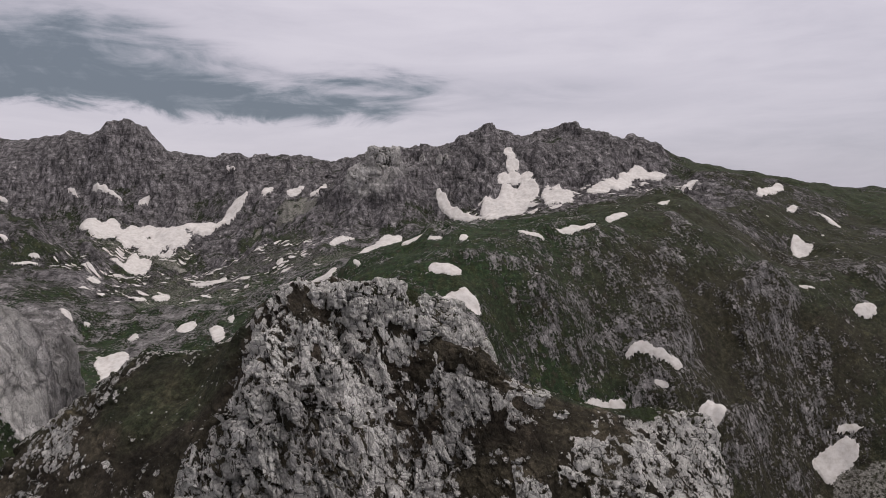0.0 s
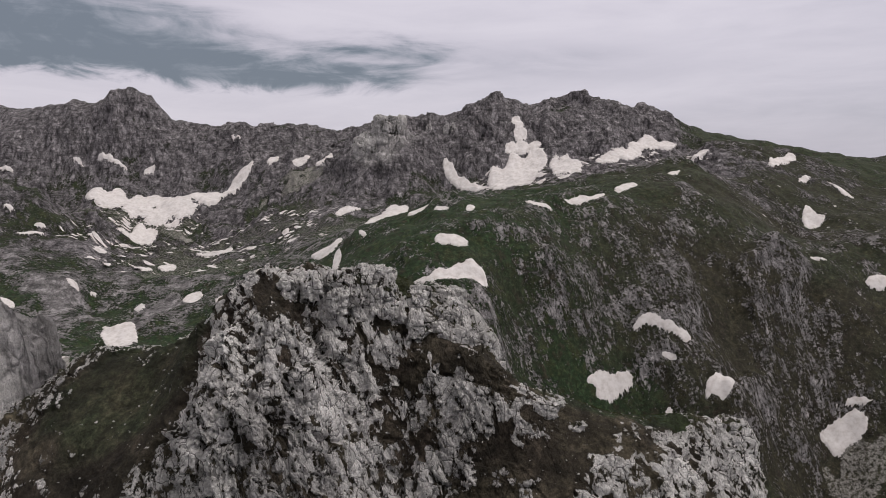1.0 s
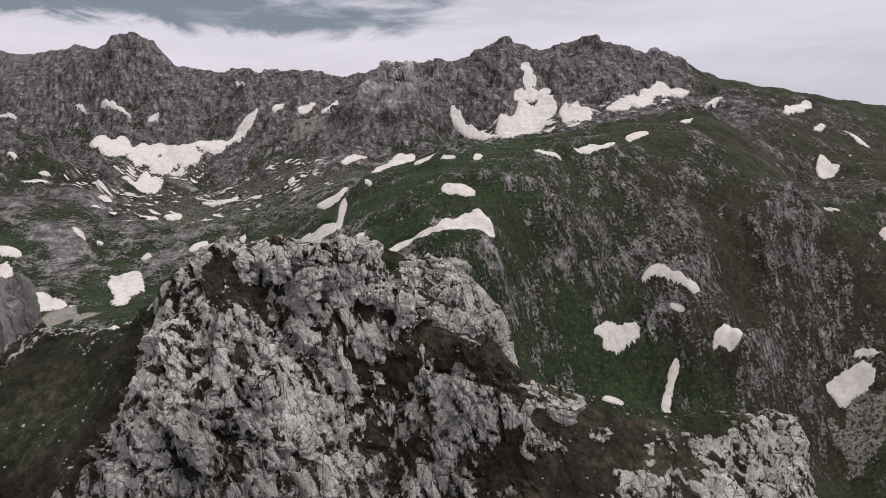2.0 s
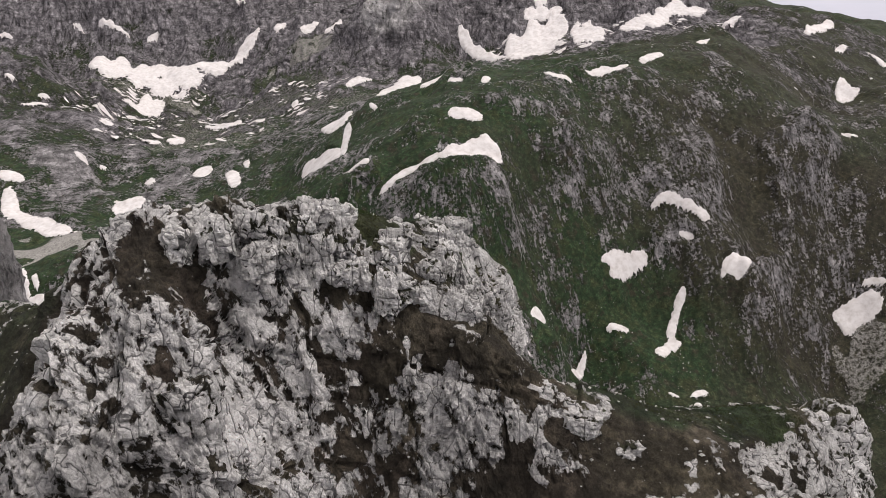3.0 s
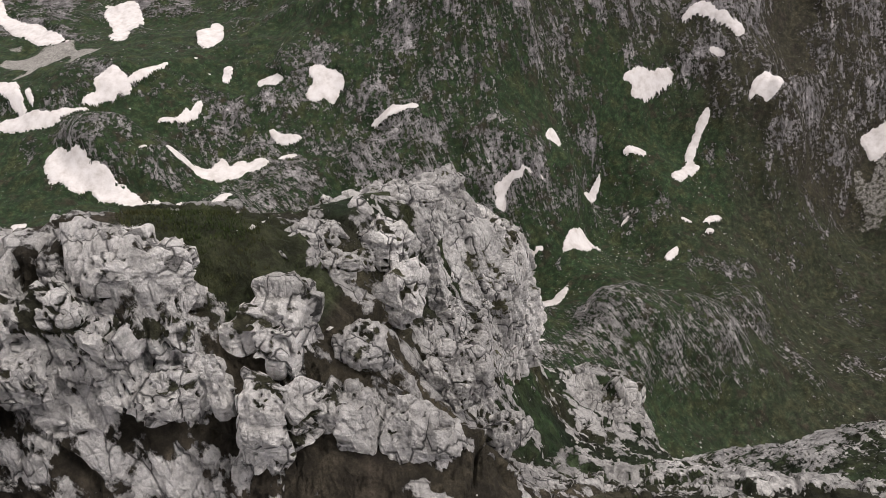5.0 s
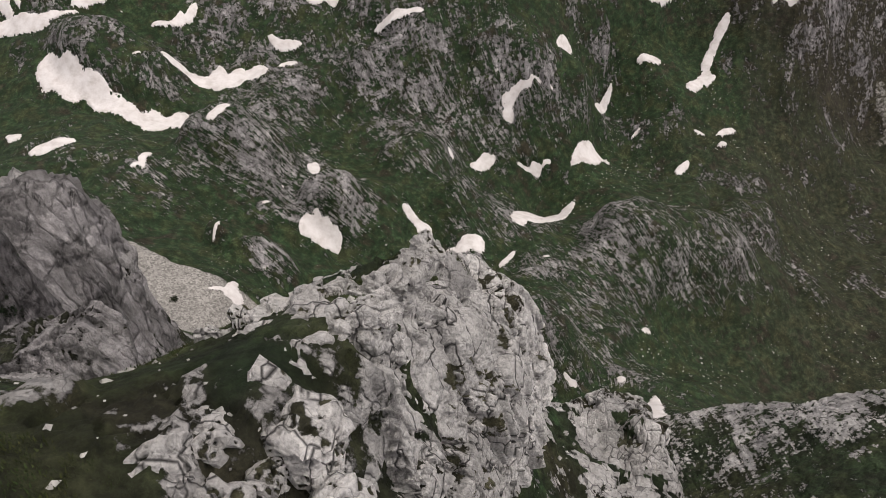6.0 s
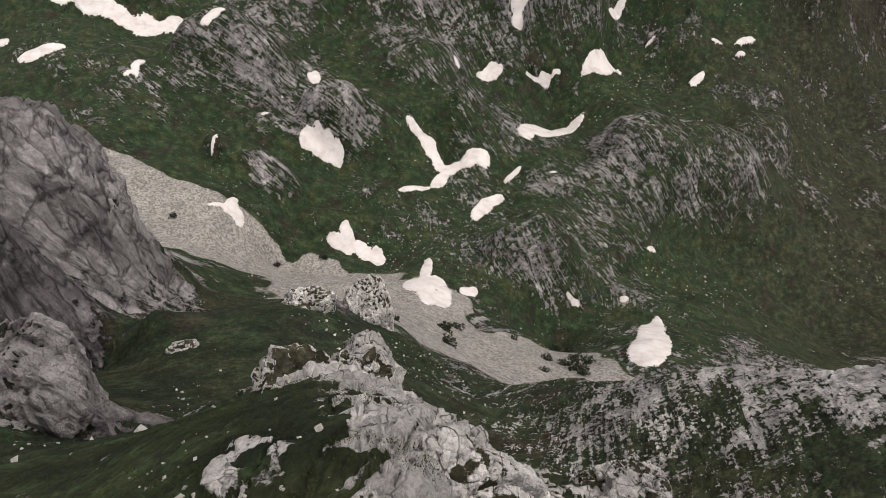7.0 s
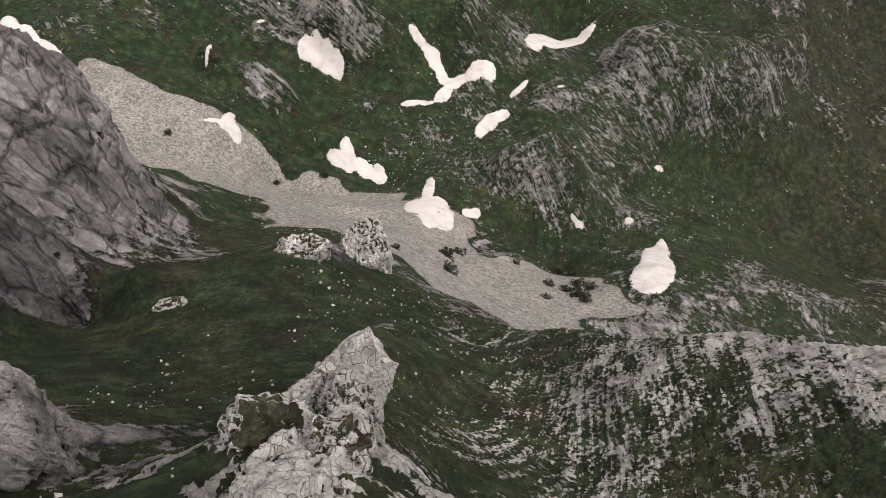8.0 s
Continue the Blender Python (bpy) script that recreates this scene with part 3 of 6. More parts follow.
snow((-1027, 2421, 13.8, 12.4, 77), (-1045, 2405, 14.1, 10.8, 40), (-1035, 2414, 21.3, 9.2, 43), (-1035, 2413, 14.8, 9.7, 43))
snow((-1273, 2428, 13.8, 6.3, 159), (-1292, 2425, 13.8, 5.4, 11), (-1282, 2426, 12.4, 5.3, 159))
snow((-758, 2505, 27.3, 6.3, 149))
snow((-1496, 2356, 33.8, 7.5, 173))
snow((247, 2057, 23.3, 19.5, 51), (203, 2147, 27.1, 18.8, 91), (178, 2050, 26.2, 18.9, 56), (212, 2054, 28.1, 18.5, 77), (208, 2103, 28.9, 20.2, 63))
snow((249, 1995, 57.0, 28.3, 91), (169, 1902, 54.3, 25.1, 90), (187, 1985, 46.1, 25.9, 84), (216, 1936, 57.7, 22.6, 84), (129, 1904, 69.7, 23.3, 93), (189, 1943, 93.4, 45.9, 49))
snow((39, 1942, 35.5, 16.6, 121), (1, 1988, 35.7, 17.7, 122), (82, 1909, 33.9, 14.5, 143), (40, 1946, 31.5, 14.6, 122))
snow((315, 1924, 67.8, 15.1, 83), (289, 1929, 65.9, 15.2, 87), (339, 1902, 53.2, 16.6, 82), (313, 1919, 53.3, 33.2, 99))
snow((426, 1934, 51.0, 27.2, 57), (487, 1976, 49.8, 28.6, 83), (531, 2037, 48.7, 22.0, 66), (636, 2088, 37.6, 21.1, 34), (580, 2081, 44.2, 25.4, 69))
snow((209, 1175, 23.1, 8.4, 16), (249, 1199, 27.8, 6.2, 43), (229, 1187, 22.9, 6.6, 16))
snow((314, 1264, 35.9, 10.4, 44))
snow((463, 1473, 39.7, 8.8, 52))
snow((690, 1960, 33.6, 13.7, 31))
snow((969, 2032, 69.2, 15.4, 52), (890, 1940, 71.6, 15.9, 56), (927, 1983, 78.1, 15.7, 51), (928, 1985, 65.7, 14.1, 51))
snow((839, 1653, 36.9, 11.6, 60), (852, 1634, 29.2, 12.3, 33), (845, 1643, 29.7, 10.8, 60))
snow((1028, 1856, 39.8, 11.7, 118))
snow((615, 1191, 9.5, 4.6, 162), (635, 1191, 12.1, 2.7, 7), (625, 1191, 9.7, 3.3, 162))
snow((-259, 1775, 38.5, 15.4, 41))
snow((-128, 1685, 130.7, 29.0, 91), (-161, 1573, 133.7, 29.7, 95), (-145, 1628, 143.5, 32.2, 85), (-144, 1628, 122.4, 27.3, 85))
snow((13, 986, 13.4, 11.6, 47), (-8, 986, 14.2, 10.6, 146), (3, 986, 19.5, 9.7, 0), (2, 986, 14.1, 9.6, 0))
snow((-11, 917, 18.7, 11.2, 35), (-49, 908, 20.9, 7.2, 8), (-84, 901, 22.8, 7.6, 23), (13, 927, 16.8, 13.8, 89), (36, 931, 20.5, 14.0, 120))
snow((-234, 1106, 56.2, 13.2, 115), (-199, 1073, 52.3, 12.9, 114), (-217, 1089, 55.9, 14.5, 124), (-216, 1089, 49.3, 12.2, 124))
snow((-183, 1136, 35.0, 7.7, 99), (-176, 1060, 32.7, 6.0, 99), (-179, 1101, 38.1, 6.0, 96), (-179, 1099, 31.7, 5.9, 99))
snow((-237, 1270, 54.8, 15.0, 111), (-211, 1285, 60.3, 13.4, 91), (-224, 1277, 51.8, 12.8, 111))
snow((-131, 939, 13.5, 7.1, 140), (-149, 943, 14.5, 6.6, 145), (-140, 941, 17.3, 6.5, 162), (-140, 941, 13.6, 6.1, 162))
snow((-750, 1373, 12.8, 10.5, 170))
snow((-726, 1582, 22.6, 3.8, 143), (-688, 1568, 17.6, 11.9, 67), (-707, 1575, 18.1, 7.1, 67))
snow((-615, 1743, 50.7, 11.3, 133), (-564, 1716, 29.9, 17.2, 9), (-589, 1729, 36.3, 12.8, 133))
snow((-961, 1633, 11.9, 6.0, 27))
snow((-966, 1602, 28.7, 6.4, 41))
snow((-831, 1261, 23.8, 10.3, 128), (-807, 1256, 21.8, 9.4, 141), (-820, 1258, 25.3, 11.0, 154), (-819, 1258, 21.3, 9.2, 154))
snow((-542, 1152, 65.8, 17.5, 113), (-657, 1287, 58.4, 11.3, 121), (-518, 1052, 73.5, 16.3, 115), (-583, 1177, 69.3, 15.4, 118))
snow((-594, 1328, 21.8, 5.7, 120), (-602, 1324, 24.1, 5.6, 123), (-598, 1326, 18.0, 8.2, 122), (-598, 1326, 19.2, 5.9, 122))
snow((-653, 1075, 55.6, 15.8, 129), (-715, 1119, 59.9, 14.8, 128), (-596, 1034, 63.3, 14.1, 132), (-776, 1175, 70.5, 15.7, 123))
snow((-405, 752, 12.3, 6.0, 44), (-399, 770, 17.0, 8.2, 128), (-386, 778, 16.4, 9.9, 149), (-396, 766, 13.7, 7.2, 149))
snow((340, 1000, 12.4, 6.2, 179), (299, 1011, 11.2, 6.1, 170), (320, 1005, 12.4, 5.4, 174), (279, 1011, 13.7, 4.7, 14))
snow((308, 983, 7.3, 4.4, 158), (318, 980, 6.9, 4.9, 11), (314, 981, 10.1, 3.9, 167), (313, 981, 7.3, 4.0, 167))
snow((384, 950, 16.8, 9.1, 57), (369, 953, 18.4, 7.4, 32), (377, 951, 16.7, 10.2, 16), (376, 951, 15.6, 8.0, 16))
snow((207, 949, 22.0, 5.4, 27), (243, 962, 20.5, 7.8, 31), (217, 942, 20.4, 5.7, 31), (222, 951, 18.9, 5.7, 31))
snow((214, 886, 9.1, 5.1, 25), (199, 884, 8.7, 5.0, 18), (207, 885, 13.3, 4.2, 10), (206, 885, 9.3, 4.3, 10))
snow((286, 913, 15.6, 7.4, 61), (262, 869, 15.1, 8.8, 49), (281, 887, 14.4, 10.4, 56), (300, 936, 16.0, 7.1, 52))
snow((578, 1002, 34.0, 12.0, 174), (592, 1006, 22.0, 12.0, 4), (566, 994, 12.0, 12.0, 90))
snow((593, 1025, 14.8, 3.3, 171), (616, 1020, 14.5, 4.1, 163), (607, 1022, 17.4, 3.9, 167), (605, 1022, 14.0, 3.4, 167))
snow((91, 820, 18.7, 4.2, 65), (98, 819, 13.5, 4.6, 67), (94, 820, 14.6, 5.9, 63), (94, 819, 14.0, 4.4, 63))
snow((-346, 941, 45.7, 10.2, 110), (-342, 970, 45.7, 10.2, 111), (-344, 955, 46.9, 11.9, 104), (-344, 955, 41.5, 9.7, 104))
snow((-390, 782, 15.0, 7.5, 129), (-397, 773, 18.0, 6.8, 127), (-394, 777, 13.5, 10.3, 113), (-393, 777, 14.0, 7.4, 113))
snow((-358, 820, 17.5, 3.9, 71), (-370, 792, 17.5, 3.9, 67), (-364, 805, 19.3, 3.8, 68), (-364, 805, 16.3, 3.5, 68))
snow((-423, 732, 20.6, 4.6, 21))
snow((-307, 784, 11.1, 5.7, 83), (-316, 769, 10.7, 5.1, 42), (-332, 757, 11.7, 3.7, 34), (-318, 770, 10.1, 4.4, 83))
snow((-291, 854, 7.5, 5.5, 110), (-290, 841, 7.4, 5.4, 96), (-291, 848, 11.6, 4.4, 97), (-290, 847, 8.0, 4.6, 97))
snow((-243, 835, 10.4, 6.7, 170), (-228, 832, 11.1, 7.7, 120), (-234, 833, 13.9, 6.8, 166), (-235, 833, 10.6, 6.4, 166))
snow((-179, 832, 12.9, 9.2, 139), (-157, 826, 13.5, 8.1, 141), (-180, 811, 11.5, 9.2, 172), (-164, 814, 11.9, 8.6, 138))
snow((-70, 785, 11.3, 4.7, 176), (-102, 781, 11.0, 4.4, 176), (-86, 785, 9.6, 7.2, 150), (-86, 784, 20.1, 5.3, 5))
snow((-199, 762, 11.6, 4.9, 9), (-216, 765, 11.8, 4.5, 148), (-207, 763, 10.5, 4.2, 9))
snow((-530, 789, 38.9, 8.7, 125), (-493, 754, 35.3, 7.9, 129), (-513, 773, 41.3, 9.2, 132), (-512, 772, 34.6, 7.7, 132))
snow((-410, 666, 24.5, 13.9, 116), (-279, 639, 17.3, 13.6, 145), (-357, 646, 22.1, 11.2, 131), (-301, 631, 17.7, 13.3, 115), (-327, 635, 19.2, 10.9, 142), (-384, 655, 22.1, 12.6, 118))
snow((-219, 597, 10.5, 6.5, 60), (-225, 588, 7.0, 4.0, 70), (-222, 592, 7.9, 4.7, 60))
snow((-267, 719, 22.4, 9.1, 108), (-281, 707, 12.6, 10.6, 82), (-301, 703, 12.7, 9.0, 2), (-229, 727, 13.2, 10.2, 10), (-249, 719, 15.3, 10.2, 76))
snow((-362, 550, 10.2, 8.1, 45), (-347, 559, 11.3, 6.2, 29), (-355, 554, 15.4, 5.9, 32), (-354, 554, 11.1, 6.1, 32))
snow((-408, 578, 10.2, 3.3, 125), (-401, 578, 6.3, 4.4, 132), (-405, 578, 8.1, 4.8, 148), (-404, 578, 7.4, 3.8, 148))
snow((-275, 534, 4.5, 2.5, 54), (-273, 553, 7.2, 4.2, 106), (-271, 540, 8.0, 2.5, 108), (-273, 542, 5.9, 2.8, 106))
snow((-151, 624, 12.5, 3.8, 107), (-154, 617, 12.4, 3.6, 106), (-152, 621, 11.2, 4.8, 94), (-152, 620, 10.8, 3.7, 94))
snow((-126, 537, 10.7, 5.0, 87), (-134, 539, 11.7, 4.9, 88), (-143, 538, 10.3, 5.3, 85), (-117, 536, 8.4, 5.6, 89), (-131, 538, 15.4, 8.3, 174))
snow((-50, 514, 14.6, 4.2, 33), (-32, 561, 11.8, 6.4, 101), (-5, 565, 11.6, 7.5, 77), (-20, 556, 11.1, 7.1, 67), (-56, 586, 12.0, 4.8, 139), (-42, 577, 10.3, 7.4, 114), (7, 567, 11.7, 8.0, 101), (-30, 535, 15.0, 6.1, 68))
snow((79, 645, 21.3, 8.7, 81), (48, 619, 22.4, 8.4, 80), (97, 664, 19.2, 7.0, 58), (64, 633, 22.5, 8.7, 85), (69, 637, 38.0, 11.4, 47))
snow((-27, 682, 5.9, 1.7, 110), (-23, 675, 4.1, 3.5, 86), (-25, 678, 4.5, 2.3, 86))
snow((3, 689, 8.1, 4.7, 8), (16, 695, 9.4, 3.9, 54), (10, 699, 7.4, 4.0, 30), (10, 694, 11.4, 5.8, 34))
snow((52, 704, 8.4, 4.0, 5), (66, 706, 7.6, 5.3, 14), (77, 713, 9.9, 2.6, 23), (65, 707, 7.8, 3.6, 14))
snow((133, 740, 16.5, 6.8, 55), (146, 764, 19.3, 7.0, 48), (119, 739, 24.8, 6.1, 58), (132, 748, 29.2, 8.4, 49))
snow((156, 848, 16.8, 3.7, 65), (145, 831, 18.4, 4.1, 69), (150, 838, 18.8, 4.2, 62), (150, 839, 16.2, 3.6, 62))
snow((72, 758, 11.8, 2.6, 19), (52, 751, 11.2, 3.8, 18), (35, 744, 10.4, 4.9, 22), (34, 734, 7.6, 5.6, 179))
snow((236, 759, 6.5, 5.1, 59), (244, 766, 8.8, 3.7, 61), (239, 762, 10.3, 3.8, 46), (239, 762, 7.7, 3.8, 46))
snow((264, 810, 7.9, 2.8, 160))
snow((298, 817, 17.8, 4.0, 35))
snow((290, 797, 7.2, 2.8, 24))
snow((191, 812, 7.9, 2.1, 42))
snow((-193, 476, 7.4, 1.7, 80))
snow((-159, 412, 7.5, 3.6, 100), (-165, 421, 9.7, 3.4, 91), (-171, 412, 6.9, 2.5, 27), (-165, 415, 7.2, 2.9, 91))
snow((-91, 435, 14.2, 5.5, 104), (-79, 429, 10.4, 6.4, 104), (-99, 431, 8.1, 5.8, 147), (-67, 426, 10.5, 6.4, 104))
snow((-23, 350, 13.0, 6.3, 99), (-12, 353, 16.9, 5.6, 87), (-27, 395, 17.6, 4.3, 89), (-33, 365, 15.3, 6.8, 87), (-20, 373, 12.2, 7.2, 94))
snow((0, 373, 5.8, 3.5, 94), (6, 376, 6.9, 3.1, 88), (3, 374, 6.3, 4.1, 55), (3, 374, 5.7, 3.2, 55))
snow((104, 320, 21.0, 6.4, 71), (118, 326, 25.1, 6.0, 67), (119, 357, 22.9, 5.1, 72), (131, 370, 22.7, 5.0, 71), (117, 340, 38.3, 8.7, 68))
snow((-333, 476, 13.8, 6.7, 125), (-296, 458, 15.2, 3.4, 149), (-317, 469, 13.6, 6.0, 135), (-315, 467, 12.8, 4.8, 125))
snow((5, 490, 12.5, 5.3, 86), (12, 508, 11.5, 5.9, 84), (21, 520, 10.0, 6.3, 64), (12, 506, 10.2, 5.2, 84))
snow((35, 553, 12.5, 3.3, 51))
snow((75, 398, 3.5, 2.5, 2), (80, 397, 4.1, 2.4, 33), (77, 397, 4.7, 2.2, 178), (77, 397, 3.7, 2.1, 178))
snow((156, 496, 5.3, 2.9, 27))


def snow_depth(lobes, x, y):
    """About 1 in the middle of a patch, 0 along its edge."""
    best = np.full(x.shape, -9.0)
    for cx, cy, long, wide, turn in lobes:
        c, s = math.cos(radians(turn)), math.sin(radians(turn))
        u, v = ((x - cx) * c + (y - cy) * s) / long, (-(x - cx) * s + (y - cy) * c) / wide
        best = np.logaddexp(4 * best, 4 * (1 - np.sqrt(u * u + v * v))) / 4
    size = float(np.sqrt(lobes[:, 2] * lobes[:, 3]).max())
    f, flat = 1.5 / size, np.zeros_like(x)
    ragged = 0.16 * lumps(x * f, y * f, flat, 5) + 0.11 * lumps(x * f * 2.7, y * f * 2.7, flat, 6) + 0.06 * lumps(x * f * 7, y * f * 7, flat, 7)
    return best - (0.05 if len(lobes) < 2 else 0.12) + 0.6 * ragged * (1.0 + 0.6 * (size > 40)) + 0.07 * lumps(x * f * 12, y * f * 12, flat, 8) + 0.05 * lumps(x * f * 29, y * f * 29, flat, 9)


def far_snow():
    a, r = np.meshgrid(GA, np.exp(GR), indexing="ij")
    x, y, mask = np.sin(a) * r, np.cos(a) * r, np.zeros_like(r)
    for lobes in SNOW:
        reach = 2 * lobes[:, 2].max() + np.ptp(lobes[:, 0]) + np.ptp(lobes[:, 1])
        near = np.hypot(x - lobes[:, 0].mean(), y - lobes[:, 1].mean()) < reach
        mask[near] = np.maximum(mask[near], ease(-0.5, 0.0, snow_depth(lobes, x[near], y[near])))
    return mask


SNOW_MASK = far_snow()


def snow_mask(x, y):
    a = (np.arctan2(x, y) + math.pi) / (GA[1] - GA[0])
    r = (np.log(np.hypot(x, y)) - GR[0]) / (GR[1] - GR[0])
    i, j = np.clip(a.astype(int), 0, len(GA) - 2), np.clip(r.astype(int), 0, len(GR) - 2)
    u, v = a - i, np.clip(r - j, 0, 1)
    return (SNOW_MASK[i, j] * (1 - u) + SNOW_MASK[i + 1, j] * u) * (1 - v) + (SNOW_MASK[i, j + 1] * (1 - u) + SNOW_MASK[i + 1, j + 1] * u) * v


def spurs(x, y):
    """Spurs, gullies and teeth of the far walls, running down towards the valley."""
    r, a = np.hypot(x, y), np.arctan2(x, y)
    across, down, flat = a * 2200, r * 0.3, np.zeros_like(x)
    bend = 25 * lumps(across / 120, down / 60, flat, 200)
    total = 0
    for size, tall in ((190, 26), (85, 20), (38, 9), (17, 4)):
        total = total + tall * (0.42 - np.abs(lumps((across + bend) / size, down / size, flat, 200 + size)) * 1.5)
    total = total * (1 - 0.45 * ease(20, 90, x))
    wall = ease(1800, 2050, r) * (1 - ease(640, 830, x)) * (1 - ease(2900, 3300, r))
    return total * wall * (1 - snow_mask(x, y))


# rocky knolls and grassy hollows of the middle ground (x, y, half lengths, turn, height)
KNOLLS = ((190, 600, 105, 75, 15, 26), (55, 425, 56, 42, -10, 15), (-124, 565, 36, 28, 20, 12), (-172, 482, 46, 32, -20, 13), (-217, 592, 66, 38, 10, 14),
          (-89, 748, 80, 42, 5, 15), (-104, 450, 36, 28, 0, 8), (-58, 657, 50, 38, 30, 12), (-350, 690, 90, 52, -10, 17), (29, 765, 66, 42, 0, 12),
          (5, 872, 90, 48, 10, 15), (-150, 925, 66, 42, 0, 11), (300, 690, 60, 44, 40, 12), (-480, 760, 90, 50, 0, 15), (-94, 526, 34, 34, 0, -6),
          (150, 452, 56, 38, 10, -7), (-232, 535, 44, 26, 0, -5), (330, 1040, 120, 60, 50, 16), (520, 1130, 130, 60, 50, 18), (170, 1010, 80, 44, 40, 12), (420, 950, 110, 40, 55, 14))


def knolls(x, y):
    total = np.zeros_like(x)
    for cx, cy, rx, ry, turn, tall in KNOLLS:
        near = (np.abs(x - cx) < 1.3 * rx) & (np.abs(y - cy) < 1.3 * rx)
        px, py = x[near] - cx, y[near] - cy
        c, s = math.cos(radians(turn)), math.sin(radians(turn))
        d = np.sqrt(((px * c + py * s) / rx) ** 2 + ((py * c - px * s) / ry) ** 2) + 0.22 * lumps(px / ry * 1.5, py / ry * 1.5, np.zeros_like(px), 44)
        total[near] += 1.9 * tall * (1 - ease(0.1, 1.0, d))
    return total


def height(x, y):
    """Height of the ground, from the first eye, with its swells but not its rock relief."""
    z = smooth_height(x, y)
    r = np.hypot(x, y)
    for size, tall, start in ((160, 10.0, 330), (70, 8.0, 260), (30, 4.5, 230), (14, 1.6, 230)):
        z = z + tall * ease(start * 0.8, start * 1.6, r) * lumps(x / size, y / size, np.zeros_like(x), int(size))
    z = z + knolls(x, y)
    far = r > 1780
    if far.any():
        z[far] = z[far] + spurs(x[far], y[far])
    return z


# ---- the ground: one sheet of columns and rows ----
COLUMNS = np.concatenate([np.linspace(-180, -48, 34)[:-1], np.linspace(-48, -34, 50)[:-1], np.linspace(-34, -16, 210)[:-1], np.linspace(-16, 18, 480)[:-1],
                          np.linspace(18, 36, 200)[:-1], np.linspace(36, 48, 44)[:-1], np.linspace(48, 180, 34)])
ROWS_OF_GROUND = 1240


def ground_grid():
    turn = np.radians(COLUMNS)[:, None]
    r = np.exp(np.linspace(math.log(12), math.log(4700), 1600))[None]
    z = height(np.sin(turn) * r, np.cos(turn) * r)
    # rows are spread evenly along the slope
    step = np.hypot(np.diff(r, axis=1), np.diff(z, axis=1)) / np.sqrt(r[:, 1:] ** 2 + z[:, 1:] ** 2)
    step = step * np.where((r[:, 1:] > 58) & (r[:, 1:] < 150), 1.7, 1.0) * np.where(r[:, 1:] < 55, 0.1, 1.0) * np.where(r[:, 1:] > 2900, 0.3, 1.0)
    along = np.concatenate([np.zeros((len(turn), 1)), np.cumsum(step, 1)], 1)
    rr = np.empty((len(turn), ROWS_OF_GROUND))
    for i in range(len(turn)):
        rr[i] = np.interp(np.linspace(0, along[i, -1], ROWS_OF_GROUND), along[i], r[0])
    rr[:, 0] = 0.02
    x, y = np.sin(turn) * rr, np.cos(turn) * rr
    return x, y, height(x, y)


def normals(x, y, z):
    p = np.stack([x, y, z], 2)
    n = np.cross(np.gradient(p, axis=1), np.gradient(p, axis=0))
    n /= np.linalg.norm(n, axis=2, keepdims=True) + 1e-12
    return n * np.sign(n[..., 2:3] + 1e-9)


GX, GY, GZ = ground_grid()
GRANGE = np.hypot(GX, GY)
NORMAL = normals(GX, GY, GZ)
SLOPE = np.degrees(np.arccos(np.clip(NORMAL[..., 2], -1, 1)))
FLAT = np.zeros_like(GX)

# what covers it: the share of bare rock, of scree, of brown heath, of pale limestone (pale also brightens turf)
ROCK = 0.36 + 0.18 * ease(35, 65, SLOPE) + 0.16 * lumps(GX / 90, GY / 90, FLAT, 21) + 0.14 * lumps(GX / 30, GY / 30, FLAT, 22)
KNOLL = 0.18 * lumps(GX / 160, GY / 160, FLAT, 160) + 0.20 * lumps(GX / 70, GY / 70, FLAT, 70) + 0.10 * lumps(GX / 30, GY / 30, FLAT, 30)
ROCK += KNOLL * ease(200, 300, GRANGE) + 0.013 * np.clip(knolls(GX, GY), -10, 22) - 0.08 * ease(330, 420, GRANGE)
SCREE, HEATH, PALE = np.zeros_like(GX), np.zeros_like(GX), np.zeros_like(GX)


def patch(field, x, y, rx, ry, turn, amount, rough=0.35):
    """Adds to a cover over a rough-edged oval."""
    c, s = math.cos(radians(turn)), math.sin(radians(turn))
    near = (np.abs(GX - x) < 2 * (rx + ry)) & (np.abs(GY - y) < 2 * (rx + ry))
    px, py = GX[near], GY[near]
    u, v = ((px - x) * c + (py - y) * s) / rx, (-(px - x) * s + (py - y) * c) / ry
    size = 0.5 * min(rx, ry)
    d = np.sqrt(u * u + v * v) + rough * lumps(px / size, py / size, np.zeros_like(px), 31)
    field[near] += amount * (1 - ease(0.75, 1.1, d))


def band(field, amount, *stations):
    """Adds to a cover along a rough-edged band of stations (x, y, half width)."""
    near = (GRANGE > 200) & (GRANGE < 520)
    px, py = GX[near], GY[near]
    best = np.full(px.shape, 9.0)
    for (ax, ay, aw), (bx, by, bw) in zip(stations, stations[1:]):
        dx, dy = bx - ax, by - ay
        t = np.clip(((px - ax) * dx + (py - ay) * dy) / (dx * dx + dy * dy), 0, 1)
        best = np.minimum(best, np.hypot(px - ax - t * dx, py - ay - t * dy) / (aw + (bw - aw) * t))
    best = best + 0.22 * lumps(px / 14, py / 14, np.zeros_like(px), 32)
    field[near] += amount * (1 - ease(0.8, 1.1, best))


near_zone = 1 - ease(150, 210, GRANGE)
far_zone = ease(1500, 1900, GRANGE)
